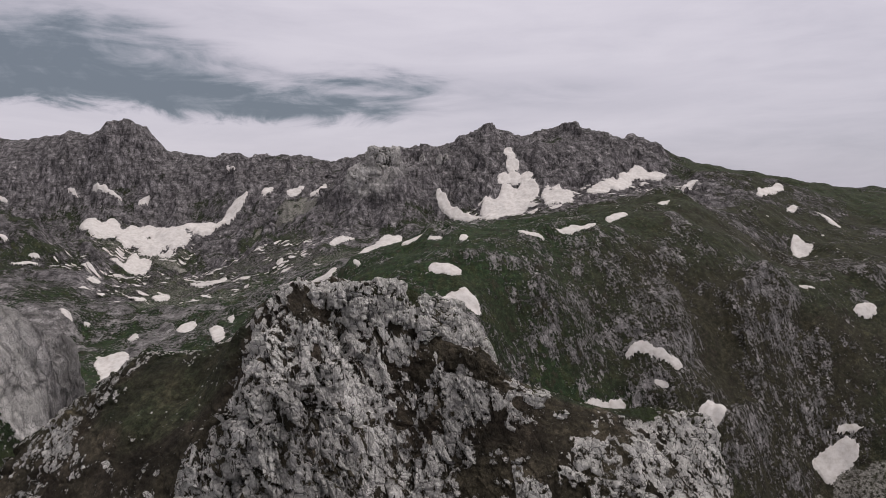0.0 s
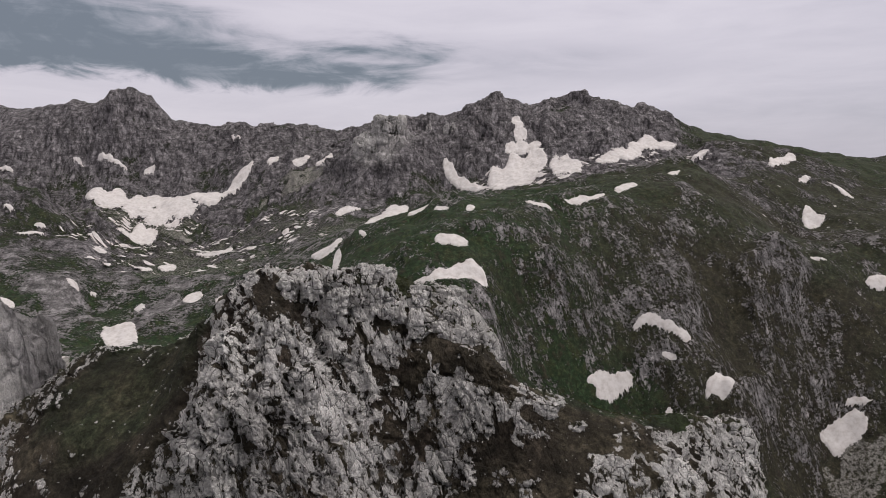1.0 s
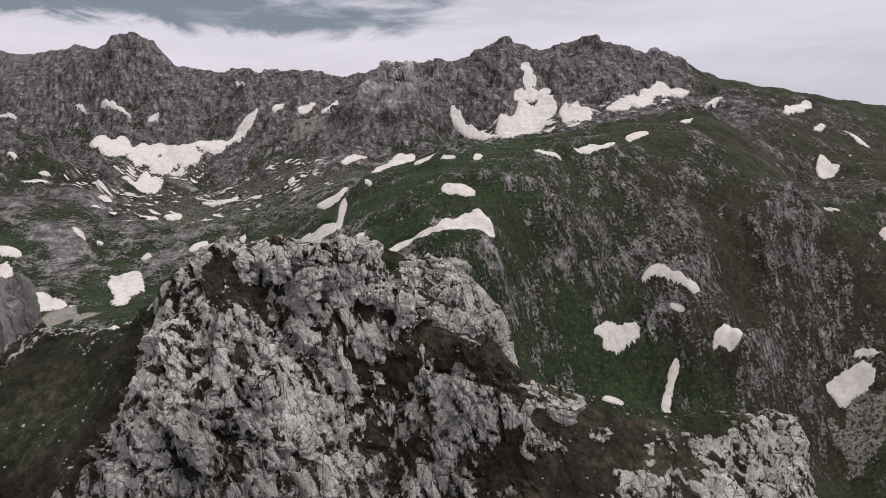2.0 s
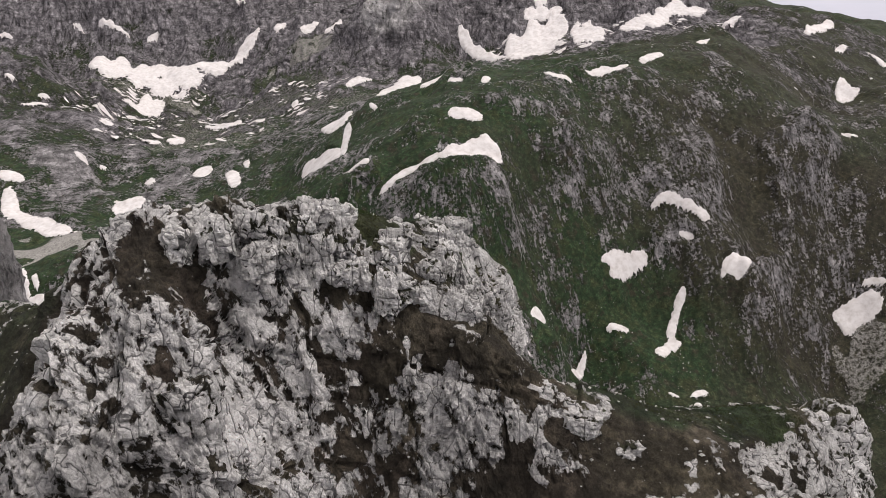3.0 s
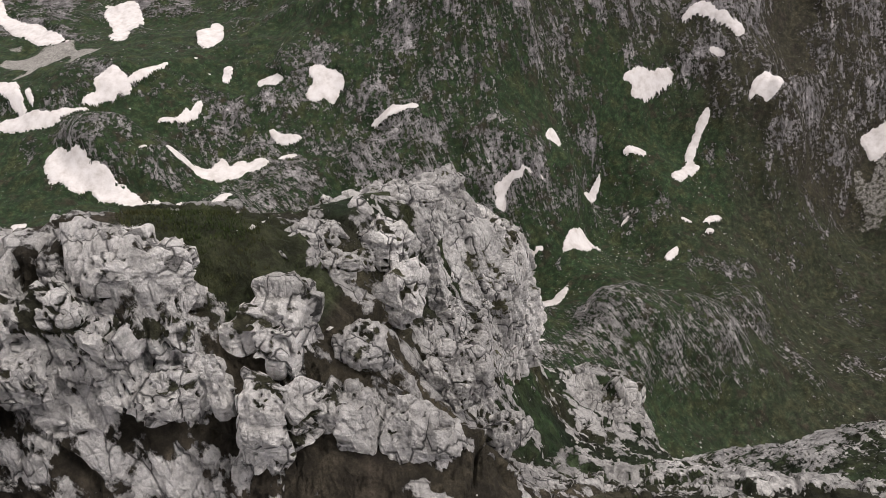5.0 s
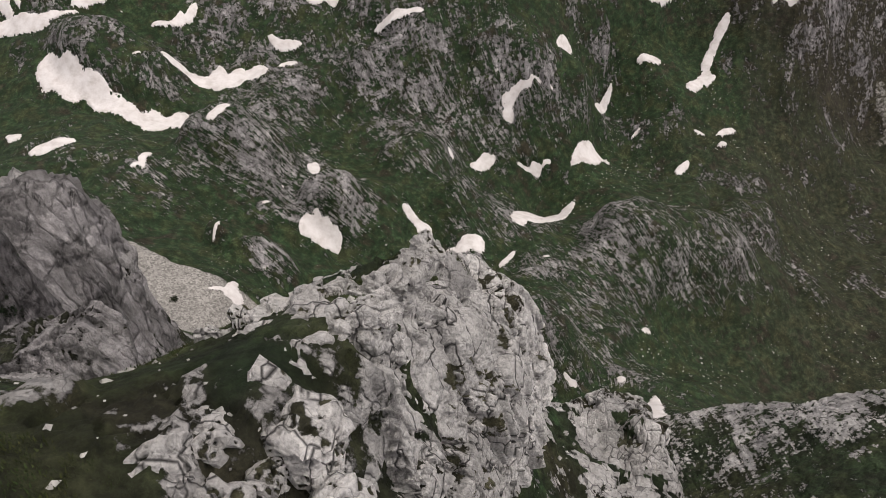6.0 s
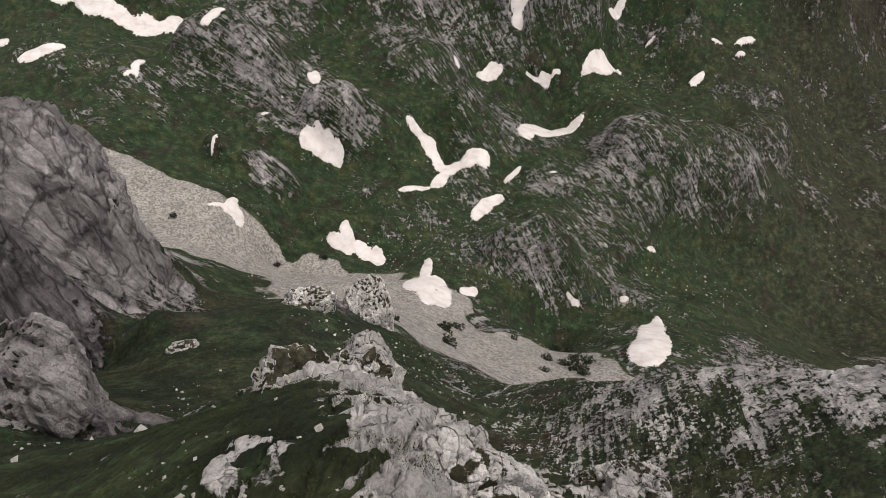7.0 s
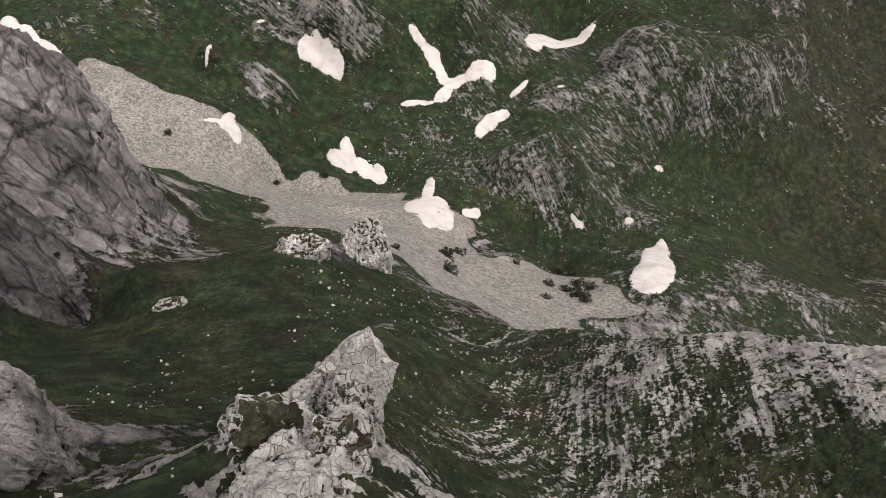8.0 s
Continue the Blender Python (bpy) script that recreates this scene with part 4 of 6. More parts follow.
# far walls are bare; the green ridge is not
ROCK += far_zone * ease(8, 30, SLOPE) * 0.42 * (1 - ease(600, 900, GX))
ROCK -= 0.12 * ease(600, 900, GX) * far_zone
ROCK += 0.34 * far_zone * (1 - ease(640, 800, GX)) * ease(-60, 20, GZ)
ROCK += 0.17 * near_zone * (1 - 1.2 * ease(104, 122, GY)) - 0.08 * ease(800, 1000, GRANGE) * (1 - far_zone)
# falls with distance; sets rock colour and the turf's painted brightness
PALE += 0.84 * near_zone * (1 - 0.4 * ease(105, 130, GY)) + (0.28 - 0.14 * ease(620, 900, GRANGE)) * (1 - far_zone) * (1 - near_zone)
HEATH += 0.9 * near_zone * (1 - 0.8 * ease(80, 88, GY)) + 0.5 * ease(120, 420, GX) * (1 - far_zone) + 0.3 * far_zone
# the tower and its ridge


def hollow(x, y, z, reach, amount, rough=0.3):
    """Heath lying in a hollow of the rock, within a rough-edged ball."""
    near = (np.abs(GX - x) < 2 * reach) & (np.abs(GY - y) < 2 * reach) & (np.abs(GZ - z) < 2 * reach)
    px, py, pz = GX[near], GY[near], GZ[near]
    d = np.sqrt((px - x) ** 2 + (py - y) ** 2 + (pz - z) ** 2) / reach + rough * lumps(px / reach * 2.2, py / reach * 2.2, pz / reach * 2.2, 33)
    ROCK[near] -= amount * (1 - ease(0.7, 1.1, d))


# dark benches across the front, and the gully beside the buttress
for x, y, z, reach in ((-6.6, 75.0, -15.0, 1.7), (-4.6, 75.9, -15.6, 1.3), (-8.4, 74.0, -16.2, 1.2), (-0.4, 75.6, -17.7, 1.9), (1.6, 75.3, -18.2, 1.6), (-2.6, 75.0, -19.5, 1.6),
                       (-3.8, 73.6, -22.5, 1.9), (-5.2, 72.4, -24.5, 2.2), (-2.2, 72.2, -25.5, 2.2), (3.8, 75.2, -19.3, 1.5), (-3.2, 77.2, -14.0, 1.0), (-13.5, 73.4, -12.4, 1.2),
                       (12.0, 72.0, -25.0, 4.0), (17.0, 72.5, -25.5, 4.0), (7.0, 70.0, -27.0, 4.0)):
    hollow(x, y, z, 1.1 * reach, 0.36, 0.6)
patch(ROCK, -31, 72, 11, 8, 10, -0.40)
patch(ROCK, -27, 76, 8, 9, 20, -0.3)
patch(HEATH, -29, 78, 10, 9, 20, -0.5)
patch(ROCK, -42, 86, 8, 5, 0, 0.1)
patch(ROCK, 17, 79, 10, 4.5, 10, -0.6)
patch(HEATH, 18, 80, 9, 4, 10, -0.7)
patch(ROCK, -4.2, 80.6, 2.4, 2.2, 0, -0.5)
patch(HEATH, -4, 80.5, 4, 3, 0, -0.6)
patch(ROCK, -6.5, 92, 7.5, 5, -15, -0.75)
patch(ROCK, 0.2, 93.5, 3.2, 2.6, 30, -0.7)
patch(PALE, -4, 92.5, 11, 6, 0, -0.12)
patch(HEATH, -4, 92.5, 11, 6, 0, -0.4)
patch(ROCK, -1.0, 82.0, 4.2, 3.4, 0, -0.22)
patch(ROCK, -5.2, 87.0, 5.2, 2.8, 0, -0.8)
patch(HEATH, -5.2, 87.0, 5.2, 2.8, 0, -0.7)
patch(ROCK, -12, 88, 7, 5, 10, -0.4)
patch(ROCK, -15, 100, 9, 9, 10, -0.5)
patch(HEATH, -15, 100, 9, 9, 10, -0.5)
patch(ROCK, -30, 95, 12, 10, 10, -0.3)
patch(ROCK, -22, 106, 9, 9, 0, -0.5)
patch(HEATH, -22, 106, 9, 9, 0, -0.4)
patch(ROCK, 62, 138, 26, 20, 0, -0.10)
patch(ROCK, -8, 102, 10, 5, -10, -0.45)
patch(ROCK, 8, 92, 2.5, 8, -12, -0.4)
patch(HEATH, 8, 92, 2.5, 8, -12, -0.5)
patch(ROCK, 31, 84, 7, 5, 10, 0.25)
patch(ROCK, 15, 103, 4, 3.4, 0, 0.3)
# the green bowl behind, the left wall and pillar
patch(ROCK, -36, 150, 34, 30, 0, -0.30)
patch(ROCK, -50, 185, 30, 30, 0, -0.3)
patch(ROCK, -30, 187, 8, 8, 0, 0.3)
patch(ROCK, -126, 222, 26, 34, 10, 0.5, 0.1)
patch(PALE, -120, 215, 28, 46, 10, -0.10)
patch(HEATH, -85, 225, 22, 40, 20, 0.4)
patch(ROCK, -95, 155, 22, 24, 0, 0.3)
patch(ROCK, 30, 148, 46, 30, 0, -0.07)
patch(PALE, 28, 150, 50, 34, 0, 0.22)
patch(ROCK, 66, 140, 26, 16, -20, 0.08)
# scree
band(SCREE, 0.95, (-254, 434, 13), (-222, 412, 22), (-180, 386, 38), (-140, 360, 46), (-110, 366, 48), (-74, 346, 56), (-43, 318, 60), (-14, 290, 46), (16, 276, 52), (44, 294, 40), (70, 290, 24), (86, 282, 6))
patch(ROCK, -72, 250, 24, 40, 30, -0.35)
patch(ROCK, -100, 285, 22, 30, 20, -0.25)
# hollows of grass and knolls of rock
patch(ROCK, 235, 880, 80, 60, 0, -0.28)
patch(HEATH, 245, 900, 90, 80, 0, -0.35)
patch(ROCK, 110, 700, 90, 50, 0, -0.22)
patch(ROCK, 330, 560, 120, 110, 0, -0.22)
patch(ROCK, 130, 520, 60, 70, 20, 0.22)
patch(ROCK, 250, 430, 90, 40, 0, -0.25)
patch(ROCK, -30, 560, 60, 45, 0, -0.18)
patch(ROCK, 20, 420, 40, 40, 20, 0.2)
patch(ROCK, 400, 1080, 260, 90, -15, 0.12)
patch(ROCK, 60, 1180, 160, 40, 5, -0.12)
patch(ROCK, 500, 1450, 160, 130, 30, -0.12)
patch(ROCK, -20, 870, 110, 45, 5, 0.2)
patch(ROCK, -620, 1700, 330, 210, -10, 0.22)
patch(SCREE, -420, 2130, 110, 80, 20, 0.55, 0.9)
patch(SCREE, 600, 960, 60, 36, 20, 0.52, 0.5)
patch(SCREE, -560, 930, 110, 60, 130, 0.7, 0.6)
patch(SCREE, -600, 1720, 330, 190, -10, 0.34, 0.9)
patch(SCREE, -880, 2010, 170, 70, 0, 0.5)
patch(ROCK, -640, 1230, 400, 260, 0, 0.05)
patch(HEATH, 380, 1050, 330, 170, 10, 0.3)
patch(SCREE, -480, 1500, 420, 330, -20, 0.14, 0.9)
patch(ROCK, -520, 1450, 460, 420, 0, 0.16)
patch(ROCK, 60, 1100, 260, 110, 5, 0.10)
patch(ROCK, 420, 1080, 300, 140, 30, 0.02)
patch(PALE, -185, 2035, 100, 90, 0, 0.3)
patch(ROCK, -5, 112, 7, 6, 0, 0.3)
patch(ROCK, 950, 1650, 450, 480, 0, 0.10)
patch(HEATH, 950, 1650, 450, 480, 0, 0.3)
patch(HEATH, -85, 190, 16, 22, 30, 0.6)
patch(ROCK, -29, 199, 9, 10, 0, 0.3)
patch(ROCK, 188, 598, 100, 70, 15, 0.16)
patch(ROCK, 0, 1120, 300, 120, 5, 0.10)
patch(ROCK, -560, 1560, 480, 420, 0, 0.08)
patch(ROCK, 3.2, 97.5, 2.4, 5, -20, 0.5)
patch(ROCK, 1.0, 103, 3.5, 5, 10, 0.3)
patch(PALE, -46, 160, 44, 56, 0, -0.35)
patch(PALE, -27, 106, 16, 13, 0, -0.35)
patch(ROCK, -27, 106, 16, 13, 0, -0.12)
patch(ROCK, -330, 700, 190, 120, 0, -0.07)
ROCK += 0.10 * lumps(GX / 9, GY / 9, GZ / 9, 23)
ROCK -= 0.02 * ease(340, 420, GRANGE) * (1 - ease(1000, 1300, GRANGE))
mid = ease(340, 420, GRANGE) * (1 - ease(1150, 1450, GRANGE))
ROCK += mid * (np.minimum(ROCK, 0.42 + 0.25 * (ROCK - 0.42)) - ROCK)
ROCK, SCREE, HEATH, PALE = [np.clip(f, 0, 1) for f in (ROCK, SCREE, HEATH, PALE)]
ROCK *= 1 - SCREE
# tilted, folded beds of limestone
FOLD = blocks(GX / 90 + 0.25 * lumps(GX / 60, GY / 60, FLAT, 41), GY / 90 + 0.25 * lumps(GX / 60, GY / 60, FLAT, 42), FLAT, 43)[1]
STRIKE = 0.15 + 1.5 * (FOLD - 0.5)
STRIKE = STRIKE + (0.44 - STRIKE) * (1 - ease(215, 250, GRANGE))
BED = GX * np.cos(STRIKE) + GY * np.sin(STRIKE) * 0.6 + GZ * (0.6 - 0.45 * ease(450, 800, GRANGE)) + 2.0 * lumps(GX / 40, GY / 40, FLAT, 45)
# level beds on the terraced slopes
TERRACE = ease(0.0, 0.35, 1 - np.hypot((GX + 640) / 440, (GY - 1250) / 380))
BED = BED + TERRACE * (1.6 * (GZ + 5 * lumps(GX / 120, GY / 120, FLAT, 84)) - BED)
BED_ALONG = GY * np.cos(STRIKE) - GX * np.sin(STRIKE)

RIBS = 0.7 * (1 - 0.7 * ease(550, 850, GRANGE)) + 0.8 * ease(120, 132, GRANGE) * ease(-6, 6, GX) * (1 - ease(230, 330, GRANGE)) + 0.85 * ease(330, 430, GRANGE) * (1 - 0.9 * ease(600, 1000, GRANGE))
under_snow = ease(0.3, 0.9, snow_mask(GX, GY))


def relief():
    """How far each place stands out from the smooth sheet, along its normal."""
    rough = (0.25 + 0.75 * ROCK) * (1 - 0.85 * SCREE)
    grain = GRANGE * 0.0016
    out = np.zeros_like(GX)
    # ribs and gullies, longer up the wall than across it
    for size, tall, seed in ((150, 0.075, 51), (75, 0.085, 52), (36, 0.085, 53), (18, 0.08, 54), (9, 0.075, 55), (4.5, 0.06, 56)):
        wanted = ease(2.2, 5.0, size / grain) * ease(0.6, 1.6, GRANGE / (size * 7))
        some = wanted > 0
        x, y, z = GX[some] / size, GY[some] / size, GZ[some] / size * 0.42
        n = lumps(x, y, z, seed)
        ridged = 0.55 - np.abs(lumps(x * 0.8 + 9, y * 0.8, z * 0.8, seed + 60)) * 1.6
        out[some] += (wanted * rough)[some] * (0.45 + 0.55 * ease(120, 200, GRANGE[some]) + 0.9 * ease(450, 750, GRANGE[some]) * (1 - ease(1500, 1800, GRANGE[some]))) * size * tall * (0.6 * n + 0.8 * ridged)
    # beds that stand out as ribs on the hillsides
    hills = ease(320, 420, GRANGE) * (1 - ease(1100, 1500, GRANGE)) * ROCK
    some = hills > 0.02
    rib = lumps(BED[some] / 2.4, BED_ALONG[some] / 14, FLAT[some], 71) + 0.8 * lumps(BED[some] / 6.5, BED_ALONG[some] / 24, FLAT[some], 72)
    wide = lumps(BED[some] / 15, BED_ALONG[some] / 34, FLAT[some], 73) + 1.6 * lumps(BED[some] / 36, BED_ALONG[some] / 60, FLAT[some], 74)
    rib = rib * (0.4 + 1.2 * ease(-0.2, 0.4, lumps(GX[some] / 60, GY[some] / 60, FLAT[some], 75)))
    out[some] += hills[some] * ((0.5 + 0.0008 * GRANGE[some]) * rib + 2.2 * ease(480, 850, GRANGE[some]) * wide)
    # jointed blocks close by
    some = (GRANGE > 56) & (GRANGE < 232) & (np.abs(np.arctan2(GX, GY)) < 0.75)
    x, y, z = GX[some], GY[some], GZ[some]
    wx, wy = x + 0.5 * lumps(x / 2, y / 2, z / 2, 81), y + 0.5 * lumps(x / 2, y / 2, z / 2, 82)
    k = 0.35 + 0.65 * ROCK[some]
    fade = 1 - ease(190, 230, GRANGE[some])
    for size, stand, crack, width, seed in ((3.0, 1.0, 0.40, 0.07, 91), (1.2, 0.42, 0.24, 0.10, 95), (0.5, 0.17, 0.10, 0.16, 98)):
        joint, number, way = blocks((wx * 0.96 + z * 0.22) / size, wy * 0.96 / size, z * (0.36 if size > 2 else 0.55) / size, seed)
        tilt = [(number * m) % 1.0 - 0.5 for m in (37.0, 71.0, 113.0)]
        bare = ROCK[some]
        # blocks that have broken away leave pockets that heath fills
        gone = fade * (size > 1) * (1 - ease(112, 124, GRANGE[some])) * (1 - ease(-0.06, 0.06, number - (0.56 - 0.60 * bare)))
        rise = (number - 0.5) * stand + 1.3 * stand * sum(t * w for t, w in zip(tilt, way))
        rise = rise * (1 - gone) - 0.35 * stand * gone
        out[some] += fade * k * (k * rise - crack * (1 - gone) * (1 - ease(0.0, width, joint)))
        if size > 1:
            ROCK[some] = np.clip(bare + fade * (1 - ease(112, 126, GRANGE[some])) * (0.30 * (number - 0.45) - 0.20 * (1 - ease(0.02, width * 1.6, joint))) - 0.30 * gone, 0, 1)
    # heath speckles even the bare ribs of the tower
    tower_front = ease(56, 60, GRANGE) * (1 - ease(84, 90, GY)) * (np.abs(np.arctan2(GX, GY)) < 0.75)
    cap = 0.57 - 0.07 * ease(16, 20, -GZ)
    ROCK[:] = ROCK + tower_front * (np.minimum(ROCK, cap + 0.35 * (ROCK - cap)) - ROCK)
    # flutes down the buttress
    front = ease(57, 60, GRANGE) * (1 - ease(76, 80, GY)) * (1 - ease(-6, -2, GX)) * ease(-26, -21, GX) * (1 - ease(-14.5, -12.5, GZ)) * (1 - ease(106, 112, GRANGE))
    wet = front > 0
    u = GX[wet] + 0.25 * GZ[wet] + 0.5 * lumps(GX[wet] / 3, GY[wet] / 3, GZ[wet] / 3, 86)
    out[wet] += front[wet] * (0.75 * (0.45 - 1.7 * np.abs(lumps(u / 2.6, GY[wet] / 6, GZ[wet] / 16, 87))) + 0.3 * (0.45 - 1.7 * np.abs(lumps(u / 1.1, GY[wet] / 4, GZ[wet] / 9, 88))))
    # facets and clefts of the far walls
    cliff = (GRANGE > 1790) & (GRANGE < 2900) & (np.abs(np.arctan2(GX, GY)) < 0.82) & (GX < 850)
    fx, fy, fz = GX[cliff], GY[cliff], GZ[cliff]
    amount = ROCK[cliff] ** 2 * ease(1790, 1900, GRANGE[cliff]) * (1 - ease(700, 850, fx)) * (0.4 + 0.6 * ease(18, 40, SLOPE[cliff]))
    fx = fx + 8 * lumps(fx / 40, fy / 40, fz / 40, 83)
    for size, stand, crack, width, seed in ((58, 15, 5, 0.07, 111), (23, 7, 3.4, 0.10, 115), (9.5, 2.8, 1.5, 0.15, 119)):
        joint, number, way = blocks((fx + 0.15 * fz) / size, fy / size, fz * 0.34 / size, seed)
        tilt = [(number * m) % 1.0 - 0.5 for m in (37.0, 71.0, 113.0)]
        out[cliff] += amount * ((number - 0.5) * stand * 0.7 + stand * sum(t * w for t, w in zip(tilt, way)) - crack * (1 - ease(0.0, width, joint)))
    # ledges on the terraced slopes
    shelf = ease(0.0, 0.5, 1 - np.hypot((GX + 640) / 420, (GY - 1230) / 330))
    out += shelf * 2.2 * np.abs(((GZ + 5 * lumps(GX / 120, GY / 120, FLAT, 84)) / 17) % 1.0 - 0.5) * 2
    # the left pillar's larger joints
    wall = (GRANGE > 195) & (GRANGE < 300) & (GX < -85) & (GX > -190)
    px, py, pz = GX[wall], GY[wall], GZ[wall]
    amount = ROCK[wall] * ease(195, 205, GRANGE[wall]) * (1 - ease(275, 300, GRANGE[wall]))
    for size, stand, crack, width, seed in ((9.0, 3.6, 1.5, 0.10, 101), (3.2, 1.3, 0.7, 0.14, 105)):
        joint, number, way = blocks((px + 0.3 * pz) / size, py / size, pz * 0.5 / size, seed)
        tilt = [(number * m) % 1.0 - 0.5 for m in (37.0, 71.0, 113.0)]
        out[wall] += amount * ((number - 0.5) * stand + stand * sum(t * w for t, w in zip(tilt, way)) - crack * (1 - ease(0.0, width, joint)))
    out[some] += 0.10 * k * lumps(x / 0.5, y / 0.5, z / 0.6, 99)
    return out * (1 - 0.97 * under_snow) - 0.0006 * GRANGE * under_snow


STAND = relief()
GX, GY, GZ = GX + STAND * NORMAL[..., 0], GY + STAND * NORMAL[..., 1], GZ + STAND * NORMAL[..., 2]
print("land marks", count, "grid", GX.shape, "range", GZ.min(), GZ.max())


def as_mesh(name, keep, smooth=True):
    """The faces of the sheet that lie where keep is true, as a mesh."""
    cells = keep[:-1, :-1]
    index = np.arange(GX.size).reshape(GX.shape)
    quads = np.stack([index[:-1, :-1][cells], index[1:, :-1][cells], index[1:, 1:][cells], index[:-1, 1:][cells]], 1)
    used, quads = np.unique(quads, return_inverse=True)
    quads = quads.reshape(-1, 4)
    mesh = bpy.data.meshes.new(name)
    mesh.vertices.add(len(used))
    mesh.vertices.foreach_set("co", np.stack([GX.ravel()[used], GY.ravel()[used], GZ.ravel()[used] + EYE], 1).astype(np.float32).ravel())
    mesh.loops.add(quads.size)
    mesh.loops.foreach_set("vertex_index", quads[:, ::-1].ravel().astype(np.int32))
    mesh.polygons.add(len(quads))
    mesh.polygons.foreach_set("loop_start", np.arange(0, quads.size, 4, dtype=np.int32))
    mesh.polygons.foreach_set("use_smooth", np.full(len(quads), smooth))
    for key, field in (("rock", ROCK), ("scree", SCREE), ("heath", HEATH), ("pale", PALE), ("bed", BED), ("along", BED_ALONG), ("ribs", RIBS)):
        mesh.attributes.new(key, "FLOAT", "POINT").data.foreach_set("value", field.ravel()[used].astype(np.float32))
    mesh.update(calc_edges=True)
    mesh.materials.append(LAND_COVER)
    return mesh


AZ = np.degrees(np.arctan2(GX, GY))
WALL_FOOT = 1780 + 120 * np.sin(AZ / 7)
mountains = (GRANGE > WALL_FOOT) & (np.abs(AZ) < 47)
left, middle, right, green = AZ < -9.5, (AZ >= -9.5) & (AZ < 0.8), (AZ >= 0.8) & (AZ < 19.3), AZ >= 19.3
crag = (GRANGE > 56) & (GRANGE < 112) & (AZ > -17) & (AZ < 9)
ridge = (GRANGE <= 185) & (np.abs(AZ) < 47) & ~crag
for name, keep, label, category in (
        ("mountain", mountains & left, "jagged grey limestone range above a snow bowl", "mountain"),
        ("mountain", mountains & middle, "pale limestone tower with a toothed ridge beside it", "mountain"),
        ("mountain", mountains & right, "twin grey summits with snow in the couloir between", "mountain"),
        ("mountain", mountains & green, "long green mountain ridge dotted with snow", "mountain")):
    tagged(new(name, as_mesh(name, keep)), label, category)
tagged(new("ground", as_mesh("ground", ~(mountains | crag | ridge))), "alpine hills of grass and bedded limestone", "ground", kind="structure")


def holder(name, label, category, group="", at=(0, 0, 0)):
    ob = new(name)
    ob.location = at
    return tagged(ob, label, category, group)


def under(parent, name, mesh, label=""):
    ob = new(name, mesh)
    ob.parent = parent
    return tagged(ob, label)


tower = holder("rock_tower", "cracked pale limestone tower with dark heath in its ledges", "rock")
back, west = GY > 84, GX < -1.5 - 0.2 * (GY - 75)
under(tower, "buttress", as_mesh("buttress", crag & ~back & west, False), "ribbed pale limestone buttress")
under(tower, "heath_slope", as_mesh("heath_slope", crag & ~back & ~west, False), "dark heath slope with broken rock")
under(tower, "grass_shoulder", as_mesh("grass_shoulder", crag & back), "green grass shoulder with rock edges")
hills = holder("rocky_ridge", "steep grassy ridge with broken limestone outcrops", "ridge")
under(hills, "slope", as_mesh("slope", ridge & (AZ < -4)), "steep grass slope with a rock crest")
under(hills, "slope", as_mesh("slope", ridge & (AZ >= -4)), "steep slope of grass and rock ribs")


# ---- rocks: boxy bodies cut by planes and split by joints ----


def rock_mesh(name, at, size, turn=0.0, lean=0.0, seed=1, level=4, joint=1.3, heath=0.35, pale=0.95, box=3.5, cuts=()):
    bm = bmesh.new()
    bmesh.ops.create_icosphere(bm, subdivisions=level, radius=1.0)
    p = np.array([v.co[:] for v in bm.verts])
    faces = [[v.index for v in f.verts] for f in bm.faces]
    bm.free()
    dice = np.random.RandomState(seed)
    p = p / (np.abs(p) ** box).sum(1, keepdims=True) ** (1 / box) * np.array(size) / 2
    for _ in range(0 if cuts else 9):
        n = dice.normal(size=3)
        n /= np.linalg.norm(n)
        reach = (p @ n).max() * dice.uniform(0.68, 0.93)
        p = p - np.clip(p @ n - reach, 0, None)[:, None] * n
    spin = np.array((Euler((0, radians(lean), radians(turn)))).to_matrix())
    p = p @ spin.T + np.array(at)
    for way, through_point in cuts:
        n = np.array(way) / np.linalg.norm(way)
        p = p - np.clip((p - np.array(through_point)) @ n, 0, None)[:, None] * n
    outward = p - np.array(at)
    outward /= np.linalg.norm(outward, axis=1, keepdims=True) + 1e-9
    x, y, z = p.T
    mid = float(np.prod(size)) ** (1 / 3)
    d = 0.05 * mid * lumps(x / mid * 3, y / mid * 3, z / mid * 3, seed)
    broken, hollow = jointed(x, y, z, joint, seed, ((1.0, 0.30, 0.30, 0.09), (0.42, 0.14, 0.14, 0.12)))
    d, hollow = d + broken, hollow * (0.35 if heath > 0.08 else 0.0)
    p = p + outward * d[:, None]
    mesh = bpy.data.meshes.new(name)
    mesh.from_pydata((p + np.array((0, 0, EYE))).tolist(), [], faces)
    if joint > 2.5:
        mesh.shade_smooth()
    count = len(mesh.vertices)
    up = np.empty(count * 3, np.float32)
    mesh.vertices.foreach_get("normal", up)
    up = up.reshape(-1, 3)[:, 2]
    bare = np.clip((0.86 if heath > 0.08 else 1.1) - hollow - heath * ease(0.55, 0.95, up) - 0.5 * heath * (lumps(x / 2.1, y / 2.1, z / 2.1, 17) > 0.25), 0, 1.1)
    for key, field in (("rock", bare), ("scree", np.zeros(count)), ("heath", np.full(count, 0.6)), ("pale", np.full(count, pale)),
                       ("bed", z * 0.9 + x * 0.3), ("along", x * 0.5 + y * 0.8), ("ribs", np.full(count, 0.7))):
        mesh.attributes.new(key, "FLOAT", "POINT").data.foreach_set("value", np.asarray(field, np.float32))
    mesh.materials.append(LAND_COVER)
    return mesh


